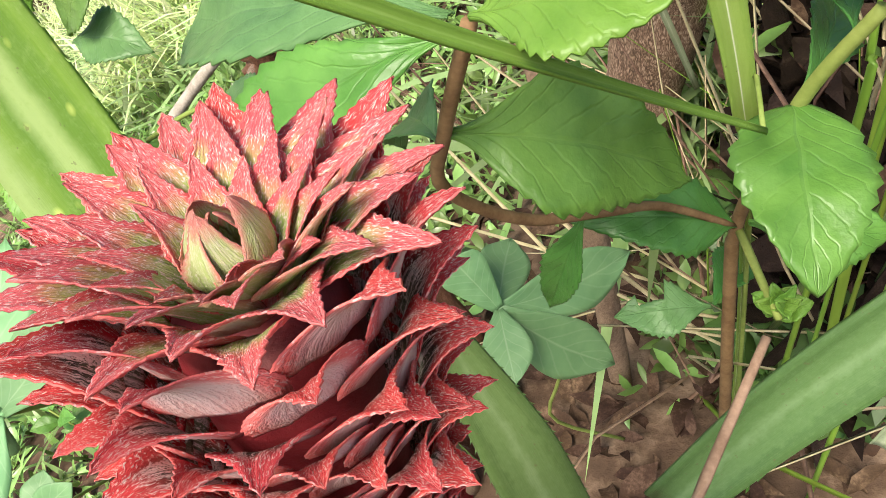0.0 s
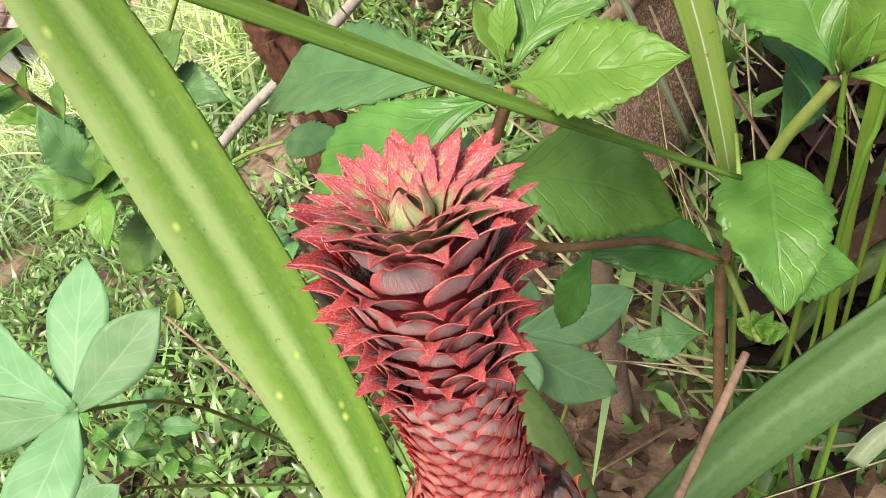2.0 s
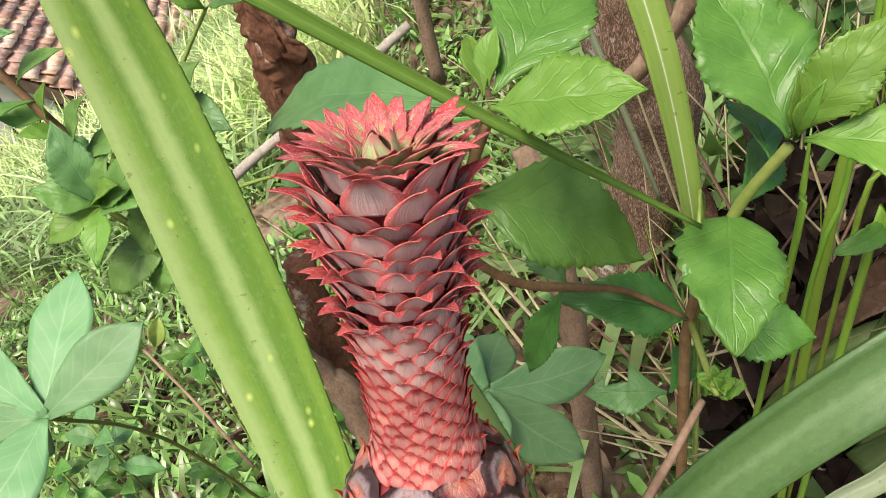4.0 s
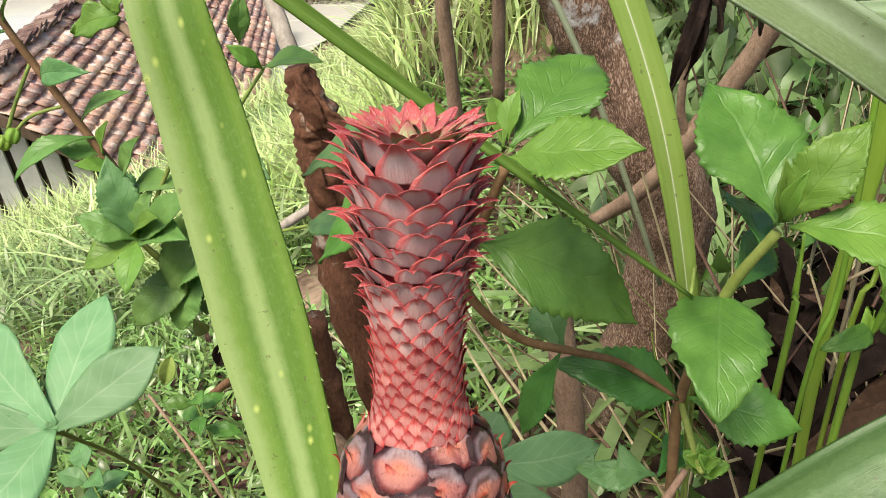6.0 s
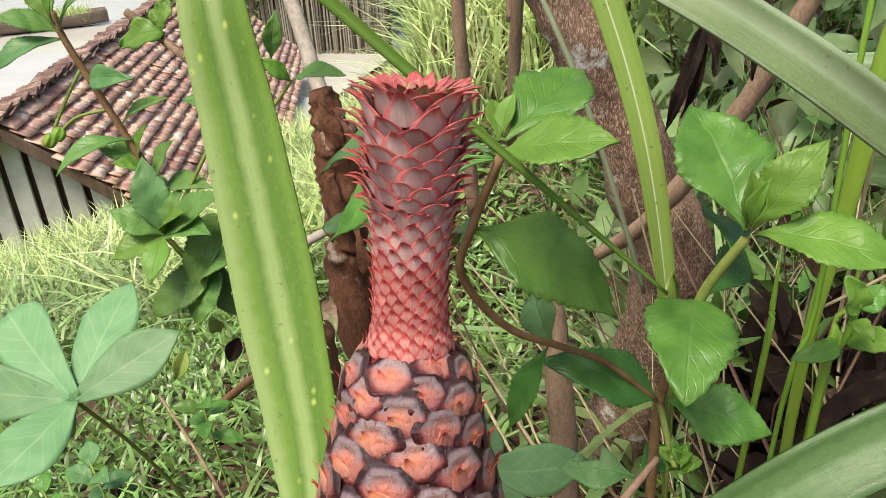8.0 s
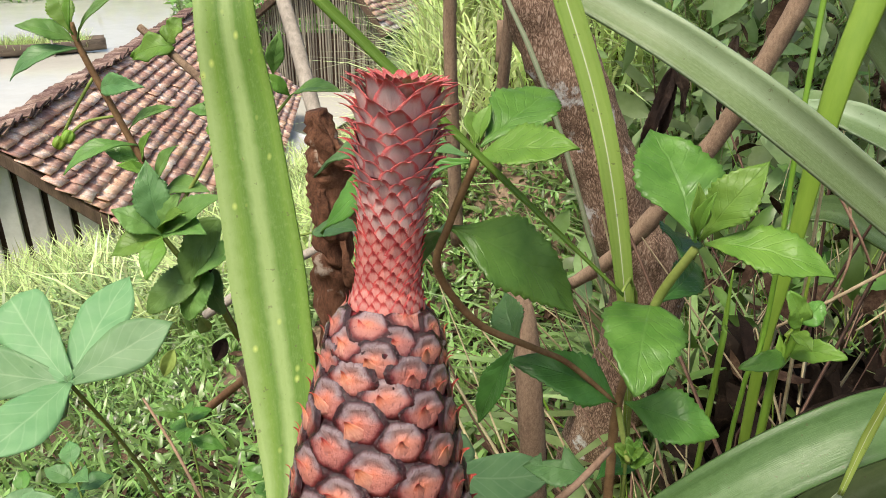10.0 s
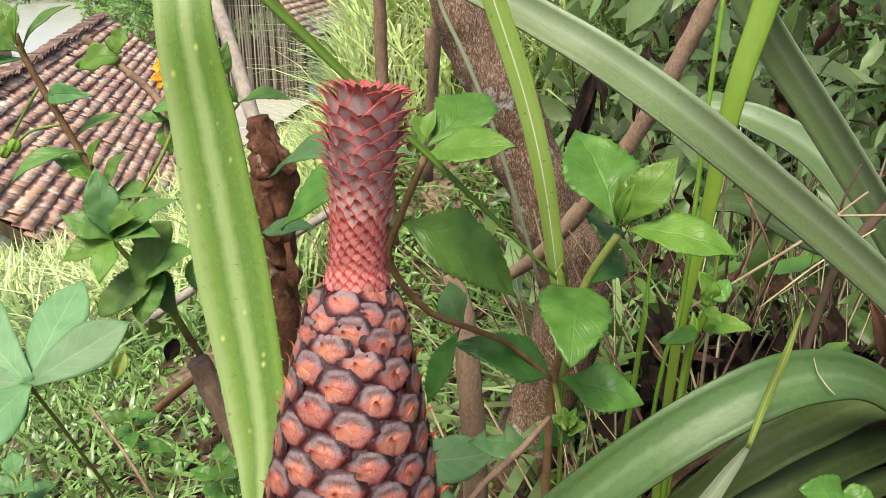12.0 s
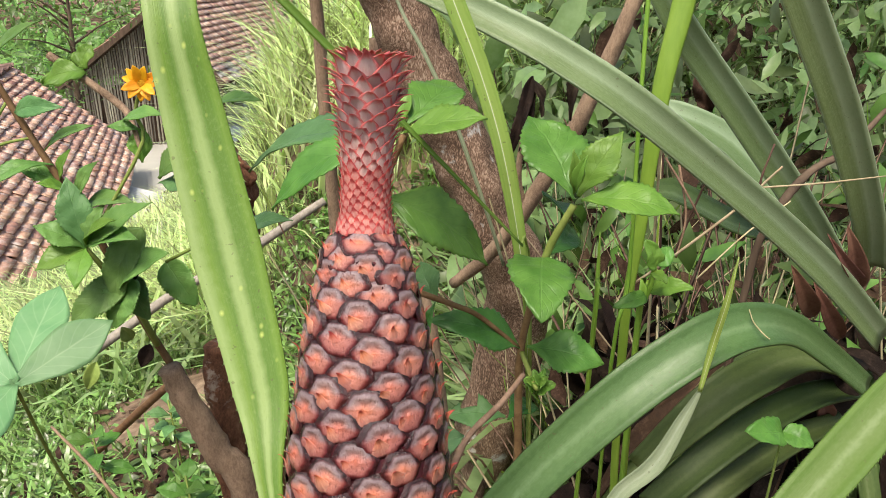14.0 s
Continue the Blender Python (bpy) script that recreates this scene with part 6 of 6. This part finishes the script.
build_tree()
def build_leaning_branch():
    b = thing("leaning_branch", (0.0280, 0.8000, 0.1570), "smooth tan branch leaning through the undergrowth", "branch")
    stem(b, [(0.0280, 0.8000, 0.1570), (0.0810, 0.7400, 0.2320), (0.1300, 0.7000, 0.3210), (0.1880, 0.6800, 0.4370), (0.2200, 0.6700, 0.5180), (0.2480, 0.6600, 0.6000), (0.2750, 0.6600, 0.6840)], [0.009, 0.011, 0.0118, 0.0115, 0.0112, 0.010, 0.009], M_BARK_TAN, name="limb", n=40, sides=14, rough=0.16)
    stem(b, [(0.1300, 0.7000, 0.3210), (0.1170, 0.6900, 0.3660), (0.1180, 0.6700, 0.4310), (0.1180, 0.6000, 0.5220)], [0.006, 0.005, 0.004, 0.003], M_BARK_TAN, name="side_twig", n=16, sides=8, rough=0.12)


build_leaning_branch()
trunk("stick_trunk", [(0.02, 0.56, -0.42), (0.0080, 0.5300, -0.0190), (-0.0040, 0.5200, 0.1370), (-0.0160, 0.5300, 0.2290), (-0.0340, 0.5500, 0.2810)], [0.017, 0.0165, 0.016, 0.015, 0.012], M_BARK_TAN, "straight grey-brown sapling trunk", "sapling", 12, 0.08)
def build_broken_trunk():
    b = thing("broken_trunk", (-0.16, 0.58, -0.45), "broken-off red-brown trunk with peeling bark", "tree trunk")
    pts = [(-0.16, 0.58, -0.50), (-0.2540, 0.5600, 0.1910), (-0.2540, 0.5600, 0.2960), (-0.2550, 0.5600, 0.3920), (-0.2670, 0.5600, 0.4640)]
    stem(b, pts, [0.030, 0.026, 0.022, 0.027, 0.012], M_BARK_RED, name="trunk", n=60, sides=22, rough=0.42)
    for k, (p, q, w) in enumerate((((-0.2580, 0.5300, 0.4680), (-0.2420, 0.5250, 0.4110), 0.035), ((-0.2420, 0.5300, 0.4430), (-0.2220, 0.5300, 0.4040), 0.03), ((-0.2550, 0.5300, 0.3810), (-0.2480, 0.5300, 0.3170), 0.03), ((-0.2350, 0.5350, 0.3160), (-0.2270, 0.5300, 0.2590), 0.02))):
        leaf(b, p, q, w * 0.7, M_BARK_RED, (0.1 * k - 0.1, -1, 0.1), shape="blunt", teeth=4, fold=-0.3, wave=0.15, thick=0.004, name="bark_flake", label="peeling flake of bark")


build_broken_trunk()
trunk("grey_pole", [(-0.2960, 0.6600, 0.4040), (-0.3180, 0.6800, 0.4360), (-0.3600, 0.7400, 0.5060), (-0.4050, 0.8000, 0.5740), (-0.4750, 0.9000, 0.6760)], [0.010, 0.010, 0.010, 0.010, 0.010], M_POLE, "leaning weathered grey pole", "pole", 10, 0.06)
trunk("young_trunk", [(-0.2020, 1.1000, 0.0720), (-0.2060, 1.0500, 0.3480), (-0.2090, 1.0400, 0.4490), (-0.2090, 1.0300, 0.5440), (-0.2170, 1.0200, 0.6970)], [0.013, 0.012, 0.011, 0.011, 0.010], M_BARK_TAN, "slim twisted young trunk", "sapling", 10, 0.15)
trunk("thin_post", [(-0.1570, 1.3000, 0.3910), (-0.1560, 1.3000, 0.4720)], [0.010, 0.010], M_BARK_TAN, "cut thin bamboo post", "post", 10, 0.05, 6)
trunk("side_sapling", [(-0.1380, 1.1500, 0.1970), (-0.1280, 1.1200, 0.3730), (-0.1170, 1.1000, 0.5220)], [0.011, 0.011, 0.010], M_BARK_TAN, "thin young trunk behind the fruit", "sapling", 10, 0.1, 12)
trunk("stump", [(-0.23, 0.44, -0.47), (-0.2340, 0.4200, 0.0150), (-0.2610, 0.4100, 0.1070), (-0.2830, 0.4000, 0.1800), (-0.2980, 0.3950, 0.2300)], [0.020, 0.0185, 0.017, 0.015, 0.0125], M_BARK_TAN, "weathered brown stump with peeling bark", "stump", 14, 0.22)
trunk("rear_stump", [(-0.20, 0.50, -0.48), (-0.2590, 0.4700, -0.0080), (-0.2650, 0.4700, 0.0810), (-0.2680, 0.4700, 0.1480), (-0.2660, 0.4700, 0.2200)], [0.022, 0.021, 0.021, 0.019, 0.016], M_BARK_RED, "dark red-brown stump behind another stump", "stump", 14, 0.3)
trunk("pale_stick", [(-0.5590, 0.7500, 0.0580), (-0.4460, 0.8000, 0.1320), (-0.3300, 0.8500, 0.1890), (-0.1940, 0.9000, 0.2700)], [0.008, 0.008, 0.0085, 0.007], M_POLE, "pale dry stick lying across the grass", "stick", 8, 0.08, 14)
trunk("dark_twig", [(-0.5200, 0.6200, -0.0470), (-0.4170, 0.5500, 0.0660), (-0.3270, 0.4600, 0.1700)], [0.006, 0.006, 0.005], M_STEM_BROWN, "dark twig propped against a stump", "twig", 8, 0.12, 12)
trunk("thin_twig", [(-0.3330, 0.3400, 0.0500), (-0.4070, 0.4000, 0.0870), (-0.4830, 0.4600, 0.1080)], [0.0022, 0.002, 0.0018], M_TWIG, "thin straw-coloured twig above the grass", "twig", 6, 0.05, 8)


def build_withered():
    w = thing("withered_leaf", (0.1180, 0.6000, 0.5190), "blackened withered leaf hanging from a branch", "dead leaf")
    leaf(w, (0.1200, 0.6000, 0.5250), (0.0900, 0.5800, 0.4200), 0.017, M_CHAR, (-0.3, -0.9, 0.1), shape="lance", fold=0.7, wave=0.3, name="shred")
    leaf(w, (0.1190, 0.6000, 0.5220), (0.1310, 0.5800, 0.4780), 0.012, M_CHAR, (0.3, -0.9, 0.1), shape="lance", fold=0.7, wave=0.3, name="shred")
    leaf(w, (0.1180, 0.6000, 0.5190), (0.1050, 0.5900, 0.4320), 0.012, M_CHAR, (0.1, -0.9, 0.1), shape="lance", fold=0.7, wave=0.3, name="shred")
    w2 = thing("withered_leaf", (0.1690, 0.6200, 0.5400), "brown withered leaf hanging in the undergrowth", "dead leaf")
    leaf(w2, (0.1790, 0.6200, 0.5540), (0.1700, 0.6000, 0.4690), 0.016, M_CHAR, (-0.3, -0.9, 0.1), shape="lance", fold=0.7, wave=0.3, name="shred")
    leaf(w2, (0.3470, 0.6600, 0.5290), (0.3670, 0.6600, 0.4620), 0.03, M_DEAD, (-0.3, -0.9, 0.1), shape="lance", fold=0.7, wave=0.3, name="shred")


build_withered()


# ---- small broad-leaved seedlings in the grass ----
def small_plant(at, size, count, seed, material, label):
    rnd = random.Random(seed)
    at = V(at)
    foot = V((at.x, at.y + 0.02, ground_z(at.x, at.y + 0.02) - 0.01))
    p = thing("weed_plant", foot, label, "weed", "weeds in the grass")
    stem(p, [foot, (foot + at) / 2 + V((0.01, 0, 0)), at], [0.0018, 0.0018, 0.0014], M_STEM, n=8, sides=6)
    for k in range(count):
        a = k * 2.4 + rnd.uniform(-0.3, 0.3)
        lift = -0.25 + 0.12 * k
        base = at - V((0, 0, 0.010 * (count - k) * size / 0.05))
        tip = base + V((math.cos(a), math.sin(a) * 0.8, lift)) * size * (1 - 0.05 * k)
        leaf(p, base, tip, size * 0.48, material, (0.05, -0.35, 0.95), arch=0.12, teeth=5)


for k, (at, size, count, material) in enumerate((((-0.5900, 0.4200, -0.0740), 0.055, 8, M_SHRUB), ((-0.6410, 0.4000, -0.0150), 0.05, 7, M_SHRUB), ((-0.5160, 0.5000, -0.1630), 0.06, 7, M_SHRUB), ((-0.3400, 0.5000, 0.0020), 0.055, 7, M_SHRUB), ((-0.5760, 0.4200, 0.0230), 0.06, 7, M_BLUE), ((-0.4560, 0.5000, 0.0770), 0.05, 6, M_SHRUB), ((-0.3440, 0.5500, -0.0540), 0.06, 8, M_SHRUB), ((-0.4530, 0.7500, -0.0370), 0.05, 7, M_BLUE))):
    small_plant(at, size, count, 90 + k, material, "small broad-leaved weed growing through the grass")


# ---- undergrowth on the bank ----
def thicket_place(rnd):
    y = rnd.uniform(0.7, 3.6)
    x = 0.10 + y * rnd.uniform(0.16, 1.25)
    z = ground_z(x, y) + abs(rnd.normal(0, 0.22 + 0.08 * y))
    return (x, y, z), (-0.2, -0.6, 0.7)


scatter_leaves("undergrowth", 4200, thicket_place, (0.03, 0.10), M_WEED, 31, "mixed green undergrowth on the bank", "undergrowth")


def far_thicket_place(rnd):
    y = rnd.uniform(1.3, 4.2)
    x = y * rnd.uniform(0.05, 1.15) + rnd.normal(0, 0.05)
    return (x, y, ground_z(x, y) + abs(rnd.normal(0.1, 0.26 + 0.09 * y))), (-0.1, -0.5, 0.8)


scatter_leaves("undergrowth_bright", 6500, far_thicket_place, (0.04, 0.17), M_BRIGHT, 32, "lighter green weeds further up the bank", "undergrowth")
scatter_leaves("dead_undergrowth", 3000, thicket_place, (0.03, 0.10), M_DEAD, 33, "brown dead leaves caught in the undergrowth", "dead leaves", 1.2)


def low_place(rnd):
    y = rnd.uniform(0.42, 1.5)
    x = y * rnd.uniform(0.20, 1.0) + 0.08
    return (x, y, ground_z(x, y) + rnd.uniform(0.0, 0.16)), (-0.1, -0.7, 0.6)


scatter_leaves("shaded_undergrowth", 7000, low_place, (0.03, 0.10), M_SHADE, 36, "low leaves with shade in their colour under the taller stems", "undergrowth")


# near-black leaves added where deep shade lies under the pineapple plant
def dark_gap_place(rnd):
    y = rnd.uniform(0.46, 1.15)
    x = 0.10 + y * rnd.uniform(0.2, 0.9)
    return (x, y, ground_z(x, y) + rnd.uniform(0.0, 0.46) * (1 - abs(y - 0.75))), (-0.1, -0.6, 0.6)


scatter_leaves("rotten_leaves", 2600, dark_gap_place, (0.04, 0.12), M_CHAR, 37, "near-black leaves added for the shade under the pineapple plant", "dead leaves", 1.0)


def bare(x, y, rnd):
    """The trodden patch of pinkish soil."""
    return ((x + 1.10) / 0.27) ** 2 + ((y - 2.10) / 0.30) ** 2 < rnd.uniform(0.6, 1.3) and rnd.uniform(0, 1) > 0.06


def litter_place(rnd):
    x, y = rnd.uniform(-1.3, 1.4), rnd.uniform(0.15, 2.2)
    if bare(x, y, rnd):
        x += 1.2
    return (x, y, ground_z(x, y) + rnd.uniform(0.0, 0.03)), (0, 0, 1)


scatter_leaves("leaf_litter", 3800, litter_place, (0.03, 0.09), M_DEAD, 35, "dry brown leaf litter on the soil", "leaf litter", 0.35)


def dry_stems(name, count, seed, material, label):
    rnd = random.Random(seed)
    verts, faces = [], []
    for _ in range(count):
        y = rnd.uniform(0.5, 3.2)
        x = 0.04 + y * rnd.uniform(0.10, 1.15)
        p = V((x, y, ground_z(x, y)))
        d = V((rnd.gauss(0, 0.45), rnd.gauss(0, 0.3), rnd.uniform(0.35, 1.0))).normalized()
        L, r = rnd.uniform(0.25, 0.9), rnd.uniform(0.0012, 0.0045)
        q = p + d * L
        mid = (p + q) / 2 + V((rnd.gauss(0, 0.04), rnd.gauss(0, 0.04), 0))
        k = len(verts)
        for c, rr in ((p, r), (mid, r * 0.9), (q, r * 0.5)):
            for a in (0, 2.1, 4.2):
                verts.append(c + V((math.cos(a), math.sin(a), 0)) * rr)
        for lv in (0, 3):
            for a in range(3):
                faces.append((k + lv + a, k + lv + (a + 1) % 3, k + lv + 3 + (a + 1) % 3, k + lv + 3 + a))
    return tagged(new(name, raw_mesh(name, verts, faces, material)), label, "dry stems", kind="stuff")


dry_stems("dry_stems", 380, 3, M_TWIG, "tangle of dry brown stems")
dry_stems("straw_stems", 640, 4, M_STRAW, "pale dry straw between the plants")
dry_stems("green_stems", 160, 5, M_STALK, "thin green stems in the undergrowth")


# ---- grass ----
def on_bank(x, y, rnd):
    return y * 0.08 < x < y * 1.15


scatter_blades("bank_weeds", 4600, (0.08, 4.0, 0.9, 3.8), (0.2, 0.7), (0.008, 0.028), M_BRIGHT, (0.3, 1.3), 49, "long grass blades among the bank weeds", on_bank)


def patchy(x, y, rnd):
    return not bare(x, y, rnd) and noise.noise(V((x * 2.2, y * 2.2, 7))) + 0.30 > rnd.uniform(-0.2, 0.45)


scatter_blades("near_grass", 5600, (-2.6, 0.45, 0.62, 3.0), (0.05, 0.17), (0.006, 0.015), M_LAWN, (0.3, 1.3), 41, "short patchy grass on the slope", patchy)
scatter_blades("slope_grass", 12500, (-6.5, 1.6, 2.4, 9.0), (0.15, 0.48), (0.012, 0.030), M_BRIGHT, (0.3, 1.2), 42, "tall bright grass lower down the slope", lambda x, y, rnd: x < -0.9 or y > 6)
scatter_blades("mound_grass", 11000, (-2.4, 0.9, 2.8, 7.2), (0.3, 0.75), (0.009, 0.020), M_FARGRASS, (0.3, 1.2), 46, "long bright grass on the mound")
scatter_blades("wall_grass", 2600, (-6.2, -3.2, 3.8, 6.2), (0.25, 0.7), (0.008, 0.018), M_FARGRASS, (0.3, 1.0), 44, "long pale grass in front of the house wall")
scatter_blades("bank_grass", 9000, (-5.0, 3.0, 8.5, 16.0), (0.3, 0.9), (0.012, 0.03), M_FARGRASS, (0.3, 1.1), 43, "tall bright grass in front of the barn")


def weed_place(rnd):
    while True:
        x, y = rnd.uniform(-2.4, 0.3), rnd.uniform(0.5, 2.8)
        if not bare(x, y, rnd) and patchy(x + 3, y, rnd):
            return (x, y, ground_z(x, y) + rnd.uniform(0.005, 0.05)), (0, -0.3, 1)


scatter_leaves("low_weeds", 12000, weed_place, (0.02, 0.065), M_LAWN, 45, "small green weeds in the grass", "weeds", 0.5)


def around(x, y, rnd):
    return not (abs(x) < 1.3 and -0.8 < y < 0.7) and not (y > 0.55 and x < 1.2) and noise.noise(V((x, y, 2))) > rnd.uniform(-0.6, 0.2)


scatter_blades("rough_grass", 14000, (-6.5, 6.5, -5.0, 6.0), (0.10, 0.35), (0.008, 0.02), M_LAWN, (0.3, 1.3), 48, "rough grass on the open slope", around)
